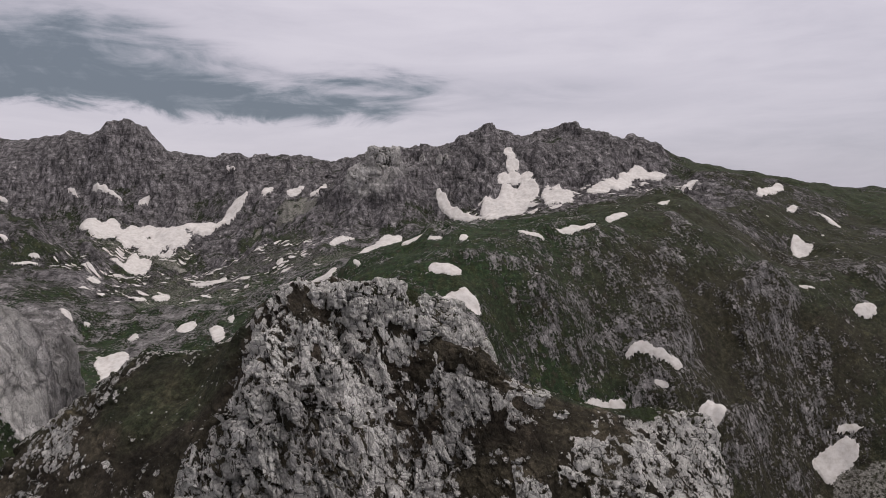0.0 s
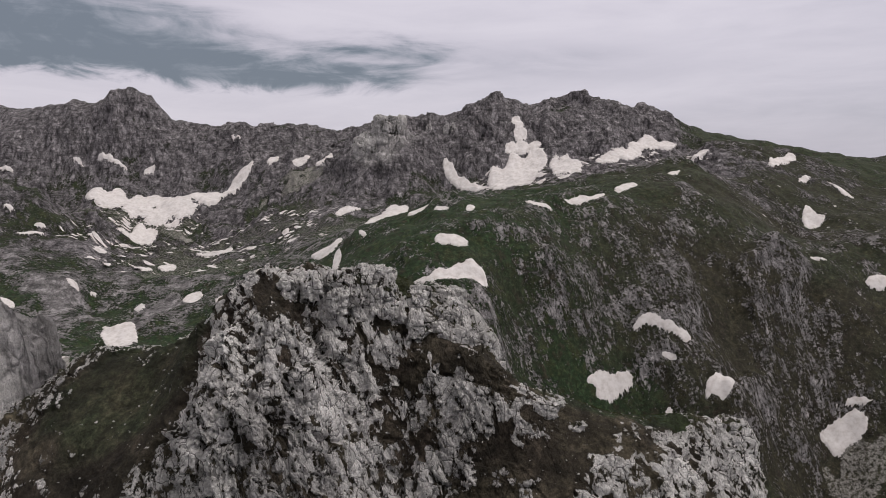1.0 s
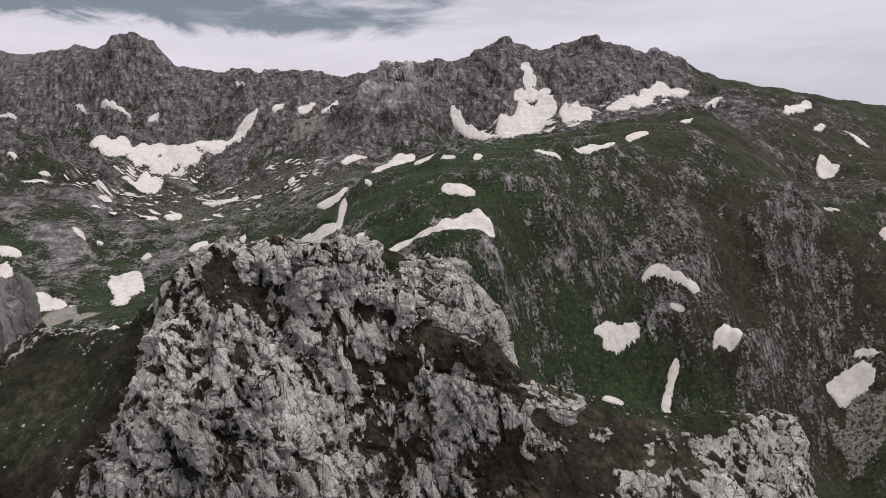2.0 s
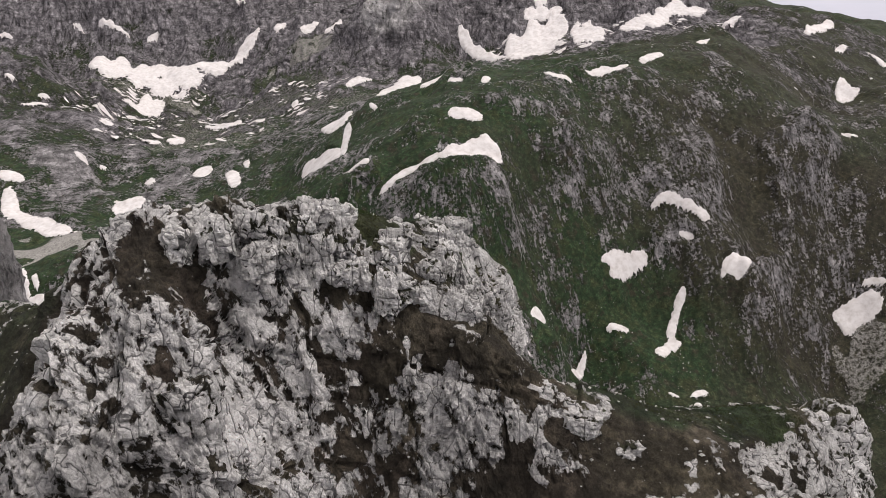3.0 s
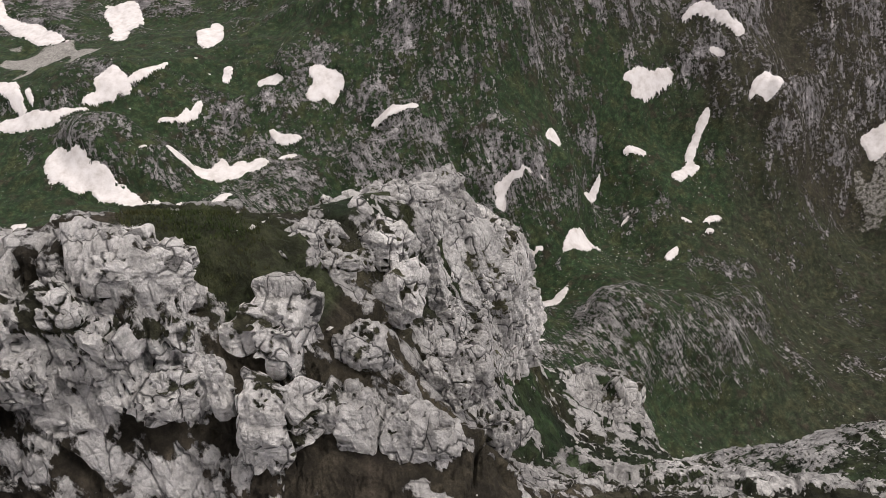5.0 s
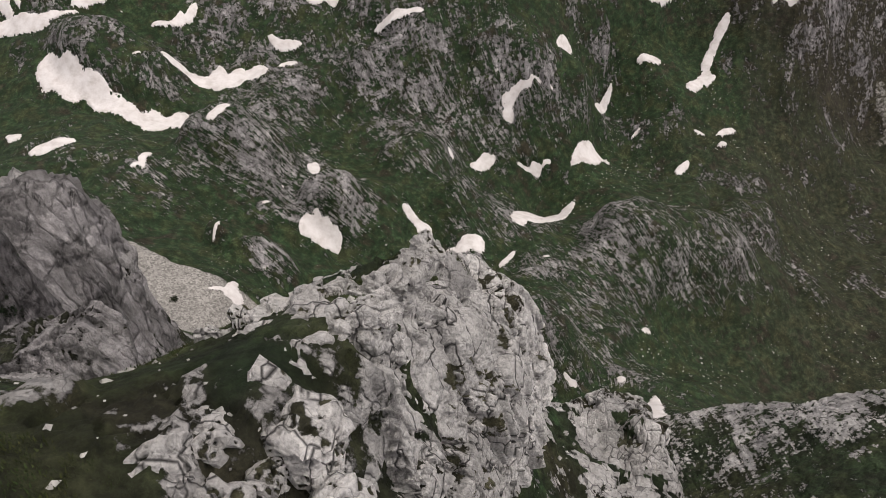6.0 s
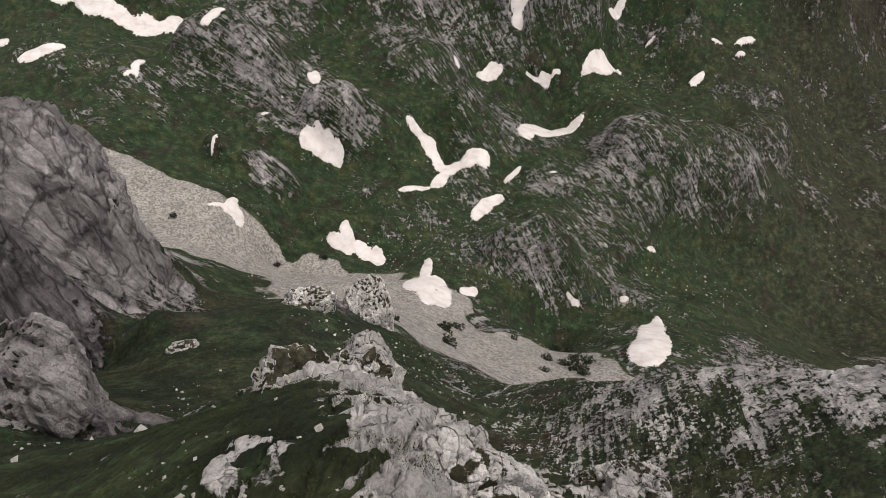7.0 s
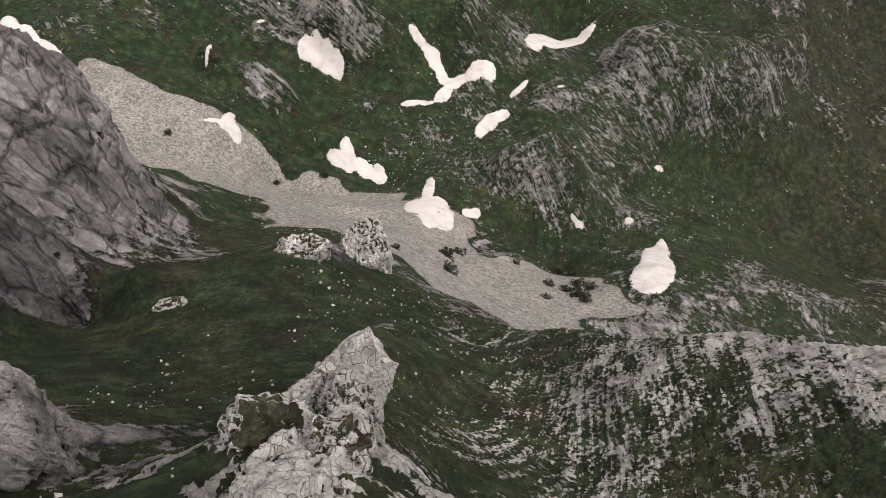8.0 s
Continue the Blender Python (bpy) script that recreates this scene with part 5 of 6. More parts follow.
# the tower's crags and blocks
# faces of the crag: sheer side, upper bevel, front bevel, top and back
CRAG_FACES = (((0.96, -0.16, 0.23), (6.0, 90.9, -22.6)), ((0.70, 0.20, 0.68), (4.3, 92.6, -18.0)), ((0.83, -0.39, 0.39), (2.5, 87.2, -17.2)), ((0.30, 0.42, 0.86), (1.5, 89.4, -14.6)),
              ((0.25, 0.95, 0.25), (5.4, 98.3, -22.5)), ((0.35, -0.90, 0.20), (2.6, 84.8, -18.5)), ((-0.86, 0.46, 0.30), (0.5, 89.2, -15.0)))


def jointed(x, y, z, joint, seed, sizes):
    """How far broken limestone stands out at these places, and how deep they lie in its joints."""
    wx, wy = x + 0.10 * joint * lumps(x / joint, y / joint, z / joint, 81), y + 0.10 * joint * lumps(x / joint, y / joint, z / joint, 82)
    d, hollow = np.zeros_like(x), np.zeros_like(x)
    for scale, stand, crack, width in sizes:
        size = joint * scale
        gap, number, way = blocks(wx / size, wy / size, z * 0.7 / size, seed + int(10 * scale))
        tilt = [(number * m) % 1.0 - 0.5 for m in (37.0, 71.0, 113.0)]
        # some joints are shut
        shut = ease(0.0, 0.3, lumps(x / size * 0.6, y / size * 0.6, z / size * 0.6, seed + 40))
        d += joint * ((number - 0.5) * stand + 1.6 * stand * sum(t * w for t, w in zip(tilt, way)) - crack * (1 - 0.8 * shut) * (1 - ease(0.0, width, gap)))
        hollow = np.maximum(hollow, (1 - shut) * (1 - ease(0.0, 1.3 * width, gap)))
    return d, hollow


def crag_mesh(name, start, end, faces, columns, rows, joint, seed):
    """A crag swept round the line from start to end, out to its nearest face, then broken by joints."""
    along = np.linspace(0, 1, columns)[:, None]
    turn = np.radians(np.linspace(-105, 105, rows))[None]
    start, end = np.array(start), np.array(end)
    axis = (end - start) / np.linalg.norm(end - start)
    side = np.cross(axis, (0, 0, 1))
    side /= np.linalg.norm(side)
    up = np.cross(side, axis)
    foot = start + along[..., None] * (end - start)
    out = np.sin(turn)[..., None] * side + np.cos(turn)[..., None] * up
    lean = 1.1 * (2 * along[..., None] - 1) ** 5
    out = out + lean * axis
    out = out / np.linalg.norm(out, axis=2, keepdims=True)
    near = np.zeros(out.shape[:2])
    for way, point in faces:
        n = np.array(way) / np.linalg.norm(way)
        gap = ((np.array(point) - foot) @ n) / np.maximum(out @ n, 1e-3)
        near = near + np.where(out @ n > 1e-3, np.maximum(gap, 0.5), 1e3) ** -14.0
    p = foot + out * (near ** (-1 / 14.0))[..., None]
    nrm = np.cross(np.gradient(p, axis=0), np.gradient(p, axis=1))
    nrm /= np.linalg.norm(nrm, axis=2, keepdims=True) + 1e-9
    nrm *= np.sign((nrm * out).sum(2, keepdims=True))
    x, y, z = p[..., 0], p[..., 1], p[..., 2]
    d, hollow = jointed(x, y, z, joint, seed, ((1.9, 0.42, 0.50, 0.09), (0.85, 0.20, 0.26, 0.10), (0.32, 0.06, 0.05, 0.14)))
    d += 0.45 * lumps(x / 3.4, y / 3.4, z / 4.5, seed) + 0.05 * lumps(x / 0.4, y / 0.4, z / 0.4, seed + 2)
    p = p + nrm * d[..., None]
    index = np.arange(p.shape[0] * p.shape[1]).reshape(p.shape[:2])
    quads = np.stack([index[:-1, :-1], index[1:, :-1], index[1:, 1:], index[:-1, 1:]], 2).reshape(-1, 4)
    mesh = bpy.data.meshes.new(name)
    mesh.from_pydata((p.reshape(-1, 3) + np.array((0, 0, EYE))).tolist(), [], quads.tolist())
    bare = np.clip(0.95 - 0.34 * hollow - 0.25 * ease(0.25, 0.5, lumps(x / 1.8, y / 1.8, z / 2.4, 17)), 0, 1).ravel()
    full = np.ones(bare.size)
    for key, field in (("rock", bare), ("scree", 0 * full), ("heath", 0.6 * full), ("pale", full), ("bed", (z * 0.9 + x * 0.3).ravel()), ("along", (x * 0.5 + y * 0.8).ravel()), ("ribs", 0.5 * full)):
        mesh.attributes.new(key, "FLOAT", "POINT").data.foreach_set("value", np.asarray(field, np.float32))
    mesh.materials.append(LAND_COVER)
    return mesh


under(tower, "summit_crag", crag_mesh("summit_crag", (1.2, 85.6, -24.0), (3.6, 97.0, -27.0), CRAG_FACES, 230, 330, 1.5, 3), "massive pale crag with a sheer side")
for name, at, size, turn, lean, seed, level, joint in (
        ("rock_block", (-2.0, 78.3, -13.6), (3.0, 2.6, 2.6), 10, -8, 11, 5, 1.6), ("rock_spike", (-3.7, 76.3, -13.9), (1.15, 1.0, 2.6), 0, -14, 12, 4, 1.4),
        ("rock_block", (-1.8, 76.2, -15.2), (2.6, 2.2, 3.1), 20, 10, 13, 5, 1.3), ("rock_block", (0.2, 77.1, -16.2), (1.9, 1.8, 2.2), -10, 5, 14, 5, 1.2),
        ("rock_block", (2.1, 77.3, -17.3), (2.7, 2.2, 3.2), 15, 12, 15, 5, 1.3), ("rock_block", (0.3, 79.1, -15.0), (1.7, 1.6, 1.6), 30, 0, 16, 4, 1.0),
        ("rock_block", (3.3, 81.0, -18.2), (2.5, 2.4, 2.6), -20, 8, 17, 5, 1.1), ("rock_block", (4.2, 77.9, -19.1), (1.2, 1.2, 1.6), 10, 15, 18, 4, 0.8),
        ("rock_pillar", (-5.9, 75.7, -12.85), (1.6, 1.6, 4.0), 10, 4, 21, 5, 1.1), ("rock_pillar", (-4.6, 76.6, -12.15), (1.2, 1.4, 2.2), 0, -10, 22, 4, 1.0),
        ("rock_block", (-5.4, 77.2, -11.05), (2.6, 2.2, 2.2), 12, 0, 23, 5, 1.1), ("rock_pillar", (-7.1, 75.6, -11.85), (1.7, 1.6, 3.0), 5, 3, 24, 5, 1.0),
        ("rock_pillar", (-8.4, 75.0, -11.55), (1.5, 1.6, 2.4), -8, 0, 25, 4, 0.9), ("rock_block", (-9.6, 74.6, -10.75), (1.7, 1.6, 2.0), 14, 5, 26, 4, 1.0),
        ("rock_block", (-7.6, 74.4, -12.4), (1.7, 1.5, 1.6), 30, 0, 27, 4, 0.9), ("rock_block", (-9.0, 73.5, -12.6), (2.1, 1.7, 2.2), 8, 4, 28, 4, 0.9),
        ("rock_block", (-4.7, 75.5, -13.8), (1.8, 1.5, 1.5), 0, 0, 29, 4, 0.8), ("rock_pillar", (-11.3, 73.3, -11.15), (2.0, 1.8, 3.0), 15, 0, 30, 4, 1.0),
        ("rock_pillar", (-13.4, 72.8, -11.55), (2.1, 1.9, 3.0), -5, 0, 31, 4, 1.0), ("rock_block", (-1.7, 83.4, -13.6), (2.0, 1.8, 1.6), 15, 6, 32, 4, 0.9),
        ("rock_block", (0.2, 84.0, -14.2), (2.2, 2.0, 1.9), -15, 0, 33, 4, 0.9), ("rock_block", (-2.2, 82.3, -13.1), (1.6, 1.5, 1.5), 30, 0, 34, 4, 0.9),
        ("rock_block", (-1.0, 82.0, -13.8), (1.5, 1.2, 1.1), 10, 8, 35, 4, 0.7), ("rock_block", (-0.2, 83.0, -14.2), (0.9, 0.9, 1.0), 0, 0, 36, 4, 0.6),
        ("rock_block", (1.0, 82.6, -15.2), (2.0, 1.9, 2.4), -10, 10, 37, 4, 0.8), ("rock_block", (0.0, 87.9, -14.4), (2.0, 1.5, 1.1), 20, 0, 38, 4, 0.7),
        ("rock_block", (-2.7, 81.0, -12.9), (1.2, 1.0, 1.0), 0, 0, 39, 4, 0.6), ("rock_block", (-0.3, 88.6, -14.9), (1.8, 1.5, 1.4), -25, 0, 40, 4, 0.7),
        ("rock_block", (5.4, 81.6, -21.4), (1.9, 1.7, 1.9), 0, 10, 41, 4, 0.8), ("rock_block", (-14.5, 67.6, -16.2), (3.2, 2.4, 4.6), 10, 5, 42, 5, 1.2),
        ("rock_block", (-11.5, 66.8, -18.6), (3.4, 2.2, 5.6), -8, -4, 43, 5, 1.3), ("rock_block", (-17.5, 67.0, -18.0), (3.2, 2.4, 5.0), 5, 6, 44, 5, 1.2),
        ("rock_block", (9.8, 73.8, -22.6), (3.0, 2.2, 2.2), 10, 12, 46, 4, 0.9),
        ("rock_block", (7.4, 75.2, -21.8), (2.6, 2.0, 2.2), -12, 10, 47, 4, 0.9), ("rock_block", (12.6, 73.4, -24.6), (2.4, 2.0, 1.9), 25, 6, 48, 4, 0.9),
        ("rock_block", (-3.5, 88.3, -15.6), (1.1, 0.8, 0.8), 15, 0, 81, 4, 0.5), ("rock_block", (-2.6, 88.7, -15.3), (1.2, 0.9, 1.0), -20, 4, 82, 4, 0.5),
        ("rock_block", (-1.7, 88.9, -15.1), (1.3, 1.0, 1.0), 30, 0, 83, 4, 0.6), ("rock_block", (-0.7, 89.3, -15.0), (1.5, 1.1, 1.1), 5, -5, 84, 4, 0.6),
        ("rock_block", (0.4, 89.6, -14.9), (1.4, 1.2, 1.2), -12, 0, 85, 4, 0.7), ("rock_block", (1.4, 90.2, -14.9), (1.5, 1.3, 1.2), 22, 5, 86, 4, 0.7),
        ("rock_block", (-1.4, 87.6, -14.9), (2.2, 1.4, 1.1), 8, -4, 87, 5, 0.8), ("rock_block", (1.1, 88.5, -14.6), (1.9, 1.5, 1.3), 40, 0, 88, 5, 0.8),
        ("rock_block", (2.2, 91.4, -15.2), (1.3, 1.5, 1.2), -30, 6, 89, 4, 0.6), ("rock_block", (2.6, 93.0, -15.8), (1.2, 1.6, 1.1), 12, 8, 90, 4, 0.6)):
    under(tower, name, rock_mesh(name, at, size, turn, lean, seed, level, joint, 0.10))

# crags that stand apart
# faces of the fin: its rising edge, the broad face, the back and the two ends
FIN_FACES = (((-0.05, -0.1, 1.0), (-6.5, 135.5, -69.3)), ((0.62, -0.62, 0.48), (-10.0, 129.0, -70.5)), ((-0.66, 0.62, 0.42), (-9.6, 131.6, -69.3)), ((0.78, 0.6, 0.15), (-6.0, 135.6, -72.0)),
             ((-0.8, -0.55, 0.3), (-15.2, 126.0, -69.5)))
for name, label, at, size, turn, lean, seed, level, joint, heath in (
        ("rock_pillar", "tall blocky limestone pillar above grey scree", (-127.0, 224.0, -168.0), (46.0, 46.0, 112.0), 14, 4, 61, 6, 5.0, 0.12),
        ("rock_tower", "pale limestone tower standing before the far range", (-176.0, 2045.0, 60.0), (96.0, 90.0, 184.0), 20, 3, 71, 6, 26.0, 0.1),
        ("rock_tower", "ribbed lower shoulder of a far limestone tower", (-232.0, 2035.0, 10.0), (80.0, 70.0, 150.0), -10, -6, 72, 5, 22.0, 0.1),
        ("rock_spire", "thin rock spire on a far toothed ridge", (-12.0, 2150.0, 84.0), (17.0, 18.0, 64.0), 0, 3, 73, 4, 12.0, 0.1),
        ("rock_spire", "thin rock spire on a far toothed ridge", (8.0, 2152.0, 88.0), (18.0, 18.0, 62.0), 20, -2, 74, 4, 12.0, 0.1),
        ("rock_spire", "thin rock spire on a far toothed ridge", (-60.0, 2140.0, 80.0), (26.0, 22.0, 62.0), 50, 0, 75, 4, 14.0, 0.1),
        ("rock_pinnacle", "stubby limestone pinnacle beside the tower", (14.2, 103.8, -45.6), (7.4, 6.4, 15.6), 20, 3, 51, 6, 1.3, 0.3),
        ("rock_crag", "rounded pale crag on the end of the ridge", (29.6, 84.6, -35.2), (11.0, 8.0, 15.0), 12, 2, 52, 6, 1.5, 0.3),
        ("rock_fin", "pale blade of rock rising from grass", (-10.2, 130.4, -76.5), (15.5, 6.4, 22.0), 50, 0, 53, 6, 2.0, 0.05),
        ("rock_outcrop", "knotted limestone outcrop below the shoulder", (-4.6, 119.4, -54.6), (5.6, 7.0, 9.5), 15, -8, 54, 5, 1.8, 0.15),
        ("rock_outcrop", "small sharp outcrop on the spine of the ridge", (-2.9, 114.0, -45.0), (4.0, 5.0, 5.0), 10, 0, 55, 5, 1.3, 0.2),
        ("rock_outcrop", "low dark outcrop streaked with grass", (-9.6, 115.6, -49.6), (8.0, 5.4, 6.0), 12, 0, 56, 5, 1.2, 0.6),
        ("rock_outcrop", "long rock edge in a green slope", (-35.0, 186.5, -136.0), (14.0, 7.0, 9.0), 25, 6, 57, 5, 1.8, 0.2),
        ("rock_outcrop", "short grey cliff above scree", (-24.0, 201.0, -162.0), (13.0, 12.0, 34.0), 30, 4, 58, 5, 2.4, 0.15),
        ("rock_outcrop", "flat ledge of rock in grass", (-52.0, 160.0, -117.0), (9.0, 3.6, 2.8), 14, 0, 59, 4, 1.2, 0.3),
        ("rock_wall", "dark grey rock wall over a green bowl", (-35.5, 114.5, -62.0), (19.0, 11.0, 37.0), 4, 4, 60, 6, 2.2, 0.4)):
    tagged(new(name, rock_mesh(name, at, size, turn, lean, seed, level, joint, heath, 0.56 if joint > 10 else 0.22 if name == "rock_wall" else 0.42 if name == "rock_pillar" else 0.95, 3.5, FIN_FACES if name == "rock_fin" else ())), label, "rock")


# ---- snow patches ----


def one_piece(cells):
    """The largest connected group of cells."""
    left_over = {tuple(c) for c in np.argwhere(cells)}
    best = []
    while left_over:
        group = [left_over.pop()]
        for i, j in group:
            for c in ((i + 1, j), (i - 1, j), (i, j + 1), (i, j - 1)):
                if c in left_over:
                    left_over.remove(c)
                    group.append(c)
        if len(group) > len(best):
            best = group
    kept = np.zeros_like(cells)
    kept[tuple(np.array(best).T)] = True
    return kept


def snow_patch(lobes):
    reach = 1.3
    x0, x1 = (lobes[:, 0] - lobes[:, 2] * reach).min(), (lobes[:, 0] + lobes[:, 2] * reach).max()
    y0, y1 = (lobes[:, 1] - lobes[:, 2] * reach).min(), (lobes[:, 1] + lobes[:, 2] * reach).max()
    cell = max(np.hypot(lobes[0, 0], lobes[0, 1]) * 0.0012, math.sqrt((x1 - x0) * (y1 - y0) / 16000))
    x, y = np.meshgrid(np.arange(x0, x1 + cell, cell), np.arange(y0, y1 + cell, cell), indexing="ij")
    deep = snow_depth(lobes, x, y)
    thick = np.hypot(x, y) * 0.0011
    z = height(x, y) + thick * np.clip(deep / 0.06, -1.6, 1.0) + 0.5 * thick * np.clip(deep, 0, 1)
    keep = deep > -0.10
    cells = one_piece(keep[:-1, :-1] & keep[1:, :-1] & keep[1:, 1:] & keep[:-1, 1:])
    index = np.arange(x.size).reshape(x.shape)
    quads = np.stack([index[:-1, :-1][cells], index[1:, :-1][cells], index[1:, 1:][cells], index[:-1, 1:][cells]], 1)
    used, quads = np.unique(quads, return_inverse=True)
    mesh = bpy.data.meshes.new("snow_patch")
    mesh.from_pydata(np.stack([x.ravel()[used], y.ravel()[used], z.ravel()[used] + EYE], 1).tolist(), [], quads.reshape(-1, 4).tolist())
    mesh.shade_smooth()
    mesh.materials.append(OLD_SNOW)
    size = (lobes[:, 2] * lobes[:, 3]).sum()
    far = np.hypot(lobes[0, 0], lobes[0, 1])
    if far > 1700:
        label = "old snowfield under grey mountain walls"
    elif size > 250:
        label = "broad patch of old white snow on the hillside"
    elif size > 60:
        label = "lobed patch of old snow in a hollow"
    else:
        label = "small remnant of snow among grass and rock"
    return tagged(new("snow_patch", mesh), label, "snow", "snow patches")


for lobes in SNOW:
    snow_patch(lobes)


def snow_flecks(*areas):
    """Scraps of snow too small to count, lying between the boulders."""
    verts, polys = [], []
    for count, cx, cy, rx, ry, low, up in areas:
        a, r = toss.uniform(0, 6.28, count), np.sqrt(toss.uniform(0, 1, count))
        x, y = cx + rx * r * np.cos(a), cy + ry * r * np.sin(a)
        keep = lumps(x / 90, y / 90, np.zeros(count), 65) > toss.uniform(-0.9, 0.3, count)
        for px, py in zip(x[keep], y[keep]):
            s = low + (up - low) * toss.uniform() ** 2.5
            turn, flat = toss.uniform(-0.5, 0.5), toss.uniform(0.35, 0.7)
            ring = toss.uniform(0.55, 1.25, 9) * s
            u, v = ring * np.cos(np.arange(9) * 0.698), ring * flat * np.sin(np.arange(9) * 0.698)
            qx, qy = np.append(px + u * math.cos(turn) - v * math.sin(turn), px), np.append(py + u * math.sin(turn) + v * math.cos(turn), py)
            qz = height(qx, qy) + EYE + 0.0012 * math.hypot(px, py)
            qz[9] += 0.12 * s
            base = len(verts)
            verts.extend(zip(qx.tolist(), qy.tolist(), qz.tolist()))
            polys.extend((base + i, base + (i + 1) % 9, base + 9) for i in range(9))
    mesh = bpy.data.meshes.new("snow_flecks")
    mesh.from_pydata(verts, [], polys)
    mesh.materials.append(OLD_SNOW)
    return tagged(new("snow_flecks", mesh), "scraps of old snow between grey boulders", "snow", kind="stuff")


toss = np.random.RandomState(8)
snow_flecks((420, -600, 1700, 340, 200, 3.5, 19), (120, -850, 2050, 180, 90, 4, 16), (140, 250, 1900, 220, 80, 4, 18), (80, 560, 1960, 160, 90, 3, 14),
            (60, -330, 1780, 140, 70, 3, 10), (50, 800, 1500, 260, 260, 2, 8), (40, -450, 800, 160, 120, 1, 4))


# ---- loose stones on the slopes, shrubs on the scree, tussocks on the shoulder ----
dice = np.random.RandomState(5)


def ground_at(x, y):
    return height(np.asarray(x, float), np.asarray(y, float))


def scatter(name, spots_xy, sizes, label, category, material, shape, faces):
    """Many small things as one mesh."""
    verts, polys = [], []
    z = ground_at(spots_xy[:, 0], spots_xy[:, 1])
    for (x, y), h, s in zip(spots_xy, z, sizes):
        a = dice.uniform(0, 6.28)
        c, d = math.cos(a) * s, math.sin(a) * s
        stretch = dice.uniform(0.6, 1.3, 3)
        base = len(verts)
        jig = dice.uniform(0.8, 1.2, (len(shape), 3)) * shape * stretch
        for u, v, w in jig:
            verts.append((x + u * c - v * d, y + u * d + v * c, h + w * s + EYE))
        polys.extend([tuple(base + i for i in f) for f in faces])
    mesh = bpy.data.meshes.new(name)
    mesh.from_pydata(verts, [], polys)
    mesh.materials.append(material)
    return tagged(new(name, mesh), label, category, kind="stuff")


def loose_stone():
    n = Nodes("loose_stone")
    place = n.position()
    each = n.tree.nodes.new("ShaderNodeNewGeometry").outputs["Random Per Island"]
    grain = n.noise(place, 3.0, 6, 0.7)
    colour = n.mix(n.ramp(grain, (0.3, 0.0), (0.7, 1.0)), n.ramp(each, (0.0, (0.16, 0.155, 0.15)), (1.0, (0.34, 0.33, 0.31))), n.ramp(each, (0.0, (0.30, 0.29, 0.28)), (1.0, (0.58, 0.56, 0.54))))
    n.bump(n.sum("MULTIPLY", grain, 0.1))
    return n.finish(colour)


LOOSE_STONE = loose_stone()
STONE = np.array([(1, 0, 0), (0, 1, 0), (-1, 0, 0), (0, -1, 0), (0.25, 0.15, 0.75), (-0.2, -0.1, -0.6)])
STONE_FACES = [(0, 1, 4), (1, 2, 4), (2, 3, 4), (3, 0, 4), (1, 0, 5), (2, 1, 5), (3, 2, 5), (0, 3, 5)]


def sown(count, x0, x1, y0, y1, clump):
    x, y = dice.uniform(x0, x1, count), dice.uniform(y0, y1, count)
    keep = lumps(x / clump, y / clump, np.zeros(count), 61) + 0.6 * lumps(x / clump * 3.1, y / clump * 3.1, np.zeros(count), 62) > dice.uniform(-0.5, 0.7, count)
    return np.stack([x[keep], y[keep]], 1)


for area, low, high in (((2600, -45, 60, 100, 215, 12), 0.10, 0.42), ((4200, -200, 150, 250, 480, 30), 0.25, 0.8), ((5000, -300, 420, 430, 900, 60), 0.4, 1.3),
                        ((3200, -40, 36, 62, 100, 6), 0.04, 0.17)):
    at = sown(*area)
    scatter("loose_stones", at, low + (high - low) * dice.uniform(0, 1, len(at)) ** 3, "pale loose stones scattered over grass", "stones", LOOSE_STONE, STONE, STONE_FACES)


def leafage():
    n = Nodes("dwarf_pine")
    each = n.tree.nodes.new("ShaderNodeNewGeometry").outputs["Random Per Island"]
    return n.finish(n.ramp(each, (0.0, (0.012, 0.017, 0.010)), (1.0, (0.035, 0.045, 0.022))), 0.8)


def bark():
    n = Nodes("bark")
    return n.finish(n.ramp(n.noise(n.position(), 9.0, 5), (0.3, (0.04, 0.03, 0.025)), (0.7, (0.10, 0.08, 0.065))), 0.9)


LEAFAGE, BARK = leafage(), bark()


def shrub():
    """A low pine bush: short limbs and a broken crown of leaf clumps."""
    ob = holder("shrub", "dark low pine shrub growing on grey scree", "shrub", "shrubs on the scree")
    for k in range(3):
        bm = bmesh.new()
        bmesh.ops.create_cone(bm, cap_ends=True, segments=6, radius1=0.09, radius2=0.03, depth=1.0)
        bmesh.ops.transform(bm, verts=bm.verts, matrix=pose(0.2 * math.cos(2.1 * k), 0.2 * math.sin(2.1 * k), 0.4, 25, 0, 120 * k + 90))
        mesh = bpy.data.meshes.new("limb")
        bm.to_mesh(mesh)
        bm.free()
        mesh.materials.append(BARK)
        under(ob, "limb", mesh)
    verts, polys = [], []
    for _ in range(420):
        a, r, h = dice.uniform(0, 6.28), dice.uniform(0, 1) ** 0.6 * 1.25, dice.uniform(0.05, 1.0)
        c = np.array([r * math.cos(a) * (1 + 0.35 * math.sin(3 * a)), r * math.sin(a), h * (1.15 - 0.5 * r)])
        tri = c + dice.normal(size=(3, 3)) * 0.13
        base = len(verts)
        verts.extend(tri.tolist())
        polys.append((base, base + 1, base + 2))
    mesh = bpy.data.meshes.new("crown")
    mesh.from_pydata(verts, [], polys)
    mesh.materials.append(LEAFAGE)
    under(ob, "crown", mesh)
    return ob


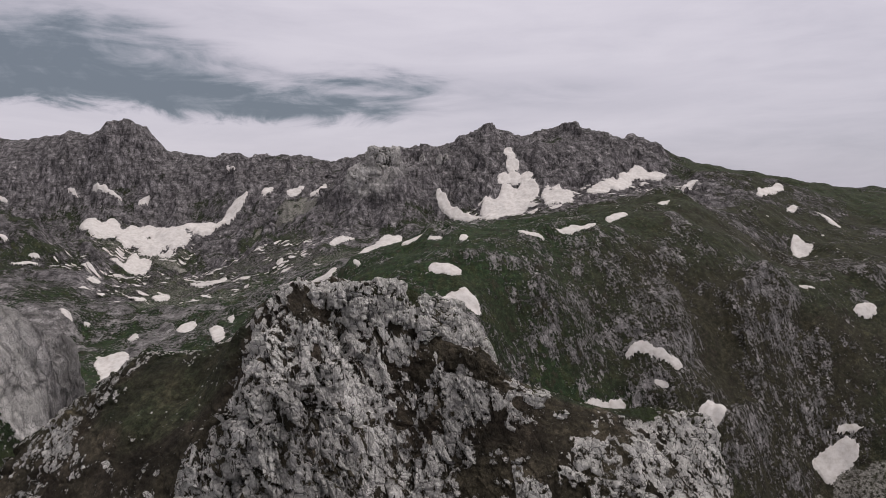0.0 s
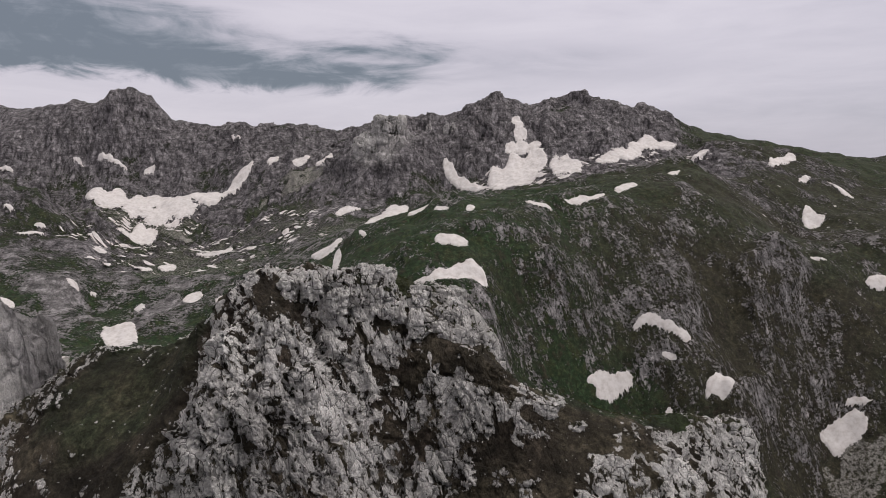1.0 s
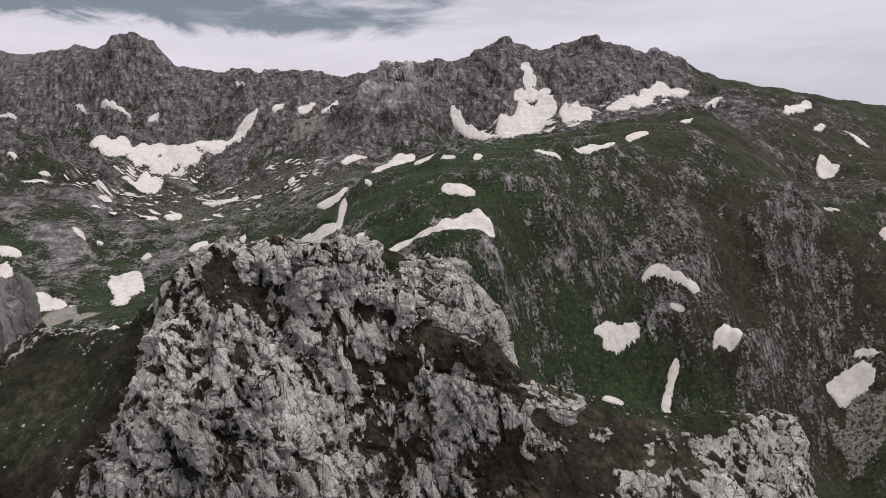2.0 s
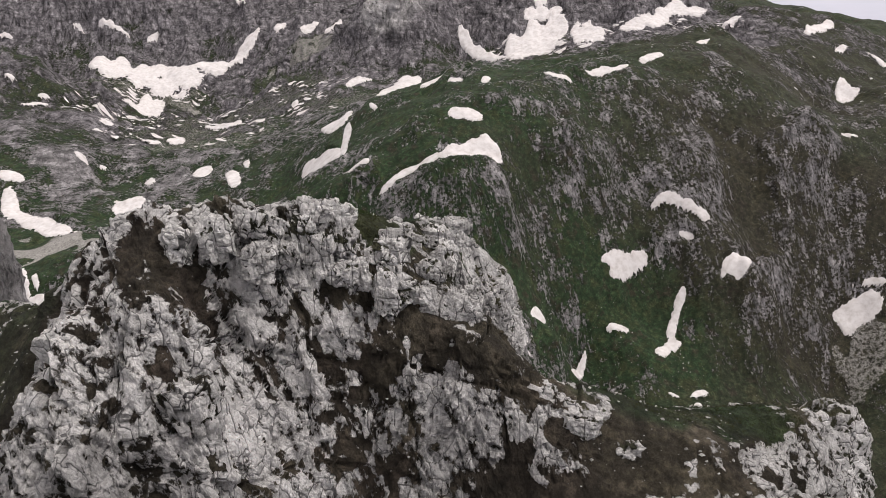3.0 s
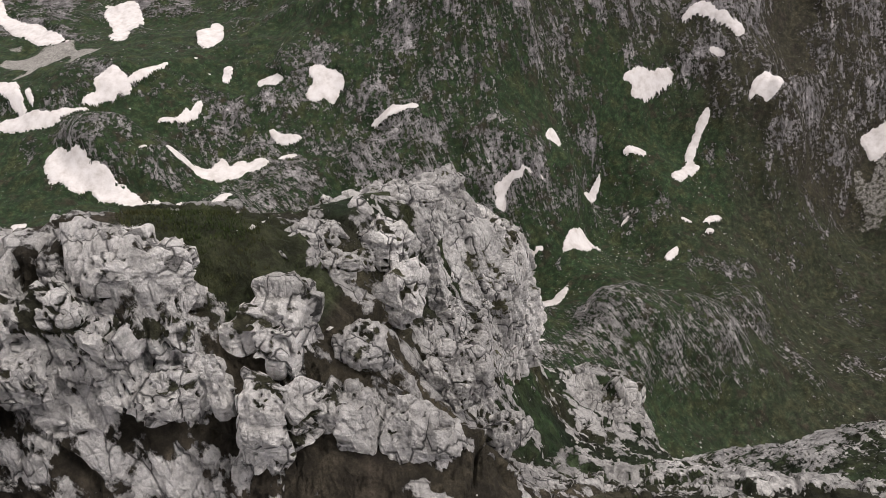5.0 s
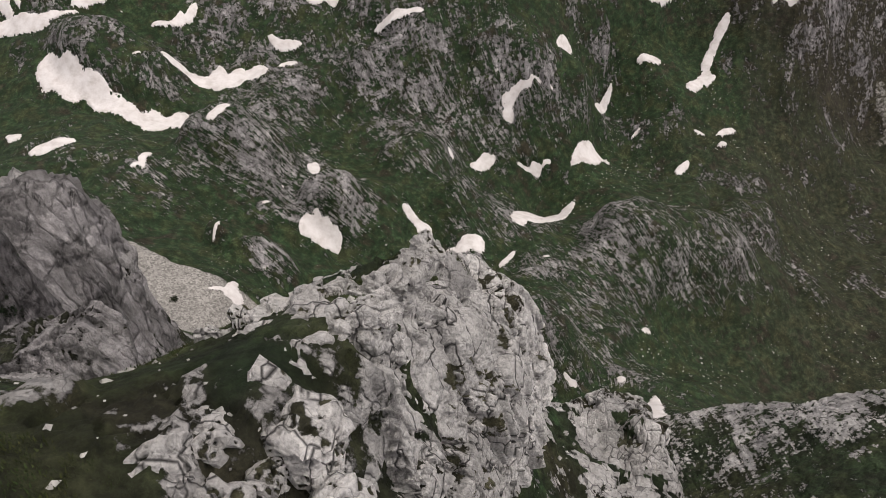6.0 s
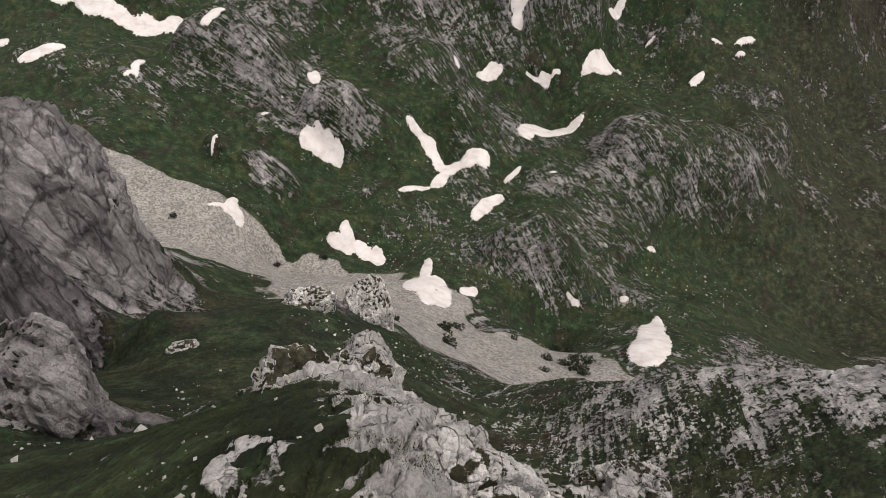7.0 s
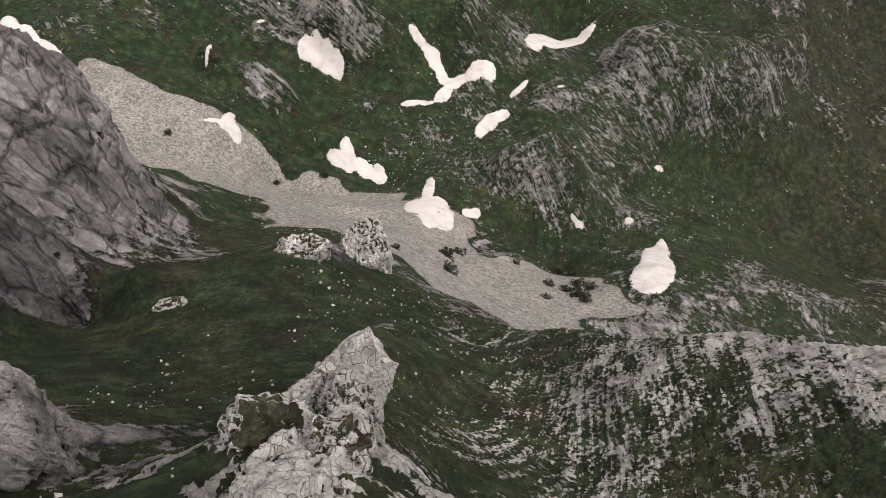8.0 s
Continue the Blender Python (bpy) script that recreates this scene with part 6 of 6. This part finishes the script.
bush = shrub()
BUSHES = [(-135, 399, 2.4), (-104, 412, 1.2), (-8, 298, 1.5), (-2, 310, 1.2), (-5, 277, 1.4), (31, 321, 0.9), (61, 345, 1.4), (68, 334, 1.3), (67, 312, 1.5), (73, 306, 1.5), (49, 304, 1.2), (58, 301, 1.2), (64, 295, 1.8), (67, 289, 1.2), (45, 283, 0.9), (-190, 387, 1.0), (-29, 271, 0.8)]
for i, (x, y, size) in enumerate(BUSHES):
    spot = pose(x, y, float(ground_at([x], [y])[0]) + EYE - 0.1, 0, 0, 77 * i) @ Matrix.Diagonal((size, size, size, 1))
    if i:
        copy_thing(bush, spot)
    else:
        bush.matrix_basis = spot


def blade_grass():
    n = Nodes("grass_blades")
    each = n.tree.nodes.new("ShaderNodeNewGeometry").outputs["Random Per Island"]
    broad = n.noise(n.position(), 0.35, 3)
    colour = n.mix(n.ramp(broad, (0.4, 0.0), (0.6, 1.0)), n.ramp(each, (0.0, (0.022, 0.040, 0.012)), (1.0, (0.045, 0.062, 0.016))), n.ramp(each, (0.0, (0.03, 0.036, 0.012)), (1.0, (0.07, 0.066, 0.026))))
    return n.finish(colour, 0.7)


TUSSOCK = np.array([(-0.9, 0, 0), (-0.6, 0.1, 0), (-1.0, 0.3, 1.0), (0.2, -0.3, 0), (0.5, -0.2, 0), (0.6, -0.5, 1.1), (0.0, 0.4, 0), (0.3, 0.5, 0), (0.1, 0.8, 0.9), (-0.2, -0.6, 0), (0.1, -0.7, 0), (-0.3, -1.0, 1.0)])
BLADES = blade_grass()


def tussocks(count, x, y, rx, ry):
    a, r = dice.uniform(0, 6.28, count), np.sqrt(dice.uniform(0, 1, count))
    at = np.stack([x + rx * r * np.cos(a), y + ry * r * np.sin(a)], 1)
    keep = lumps(at[:, 0] / 1.3, at[:, 1] / 1.3, np.zeros(count), 63) > dice.uniform(-0.9, 0.4, count)
    return at[keep]


tufts = np.concatenate([tussocks(*t) for t in ((1500, -4.5, 80, 2.8, 2.2), (3600, -5, 92.5, 8, 4.5), (2600, 1, 94.5, 4, 2.5), (2600, -8, 101, 10, 5), (2600, 18, 80, 9, 4))])
scatter("grass_tussocks", tufts, dice.uniform(0.06, 0.14, len(tufts)), "short green and straw-coloured grass tussocks", "grass", BLADES, TUSSOCK, [(0, 1, 2), (3, 4, 5), (6, 7, 8), (9, 10, 11)])
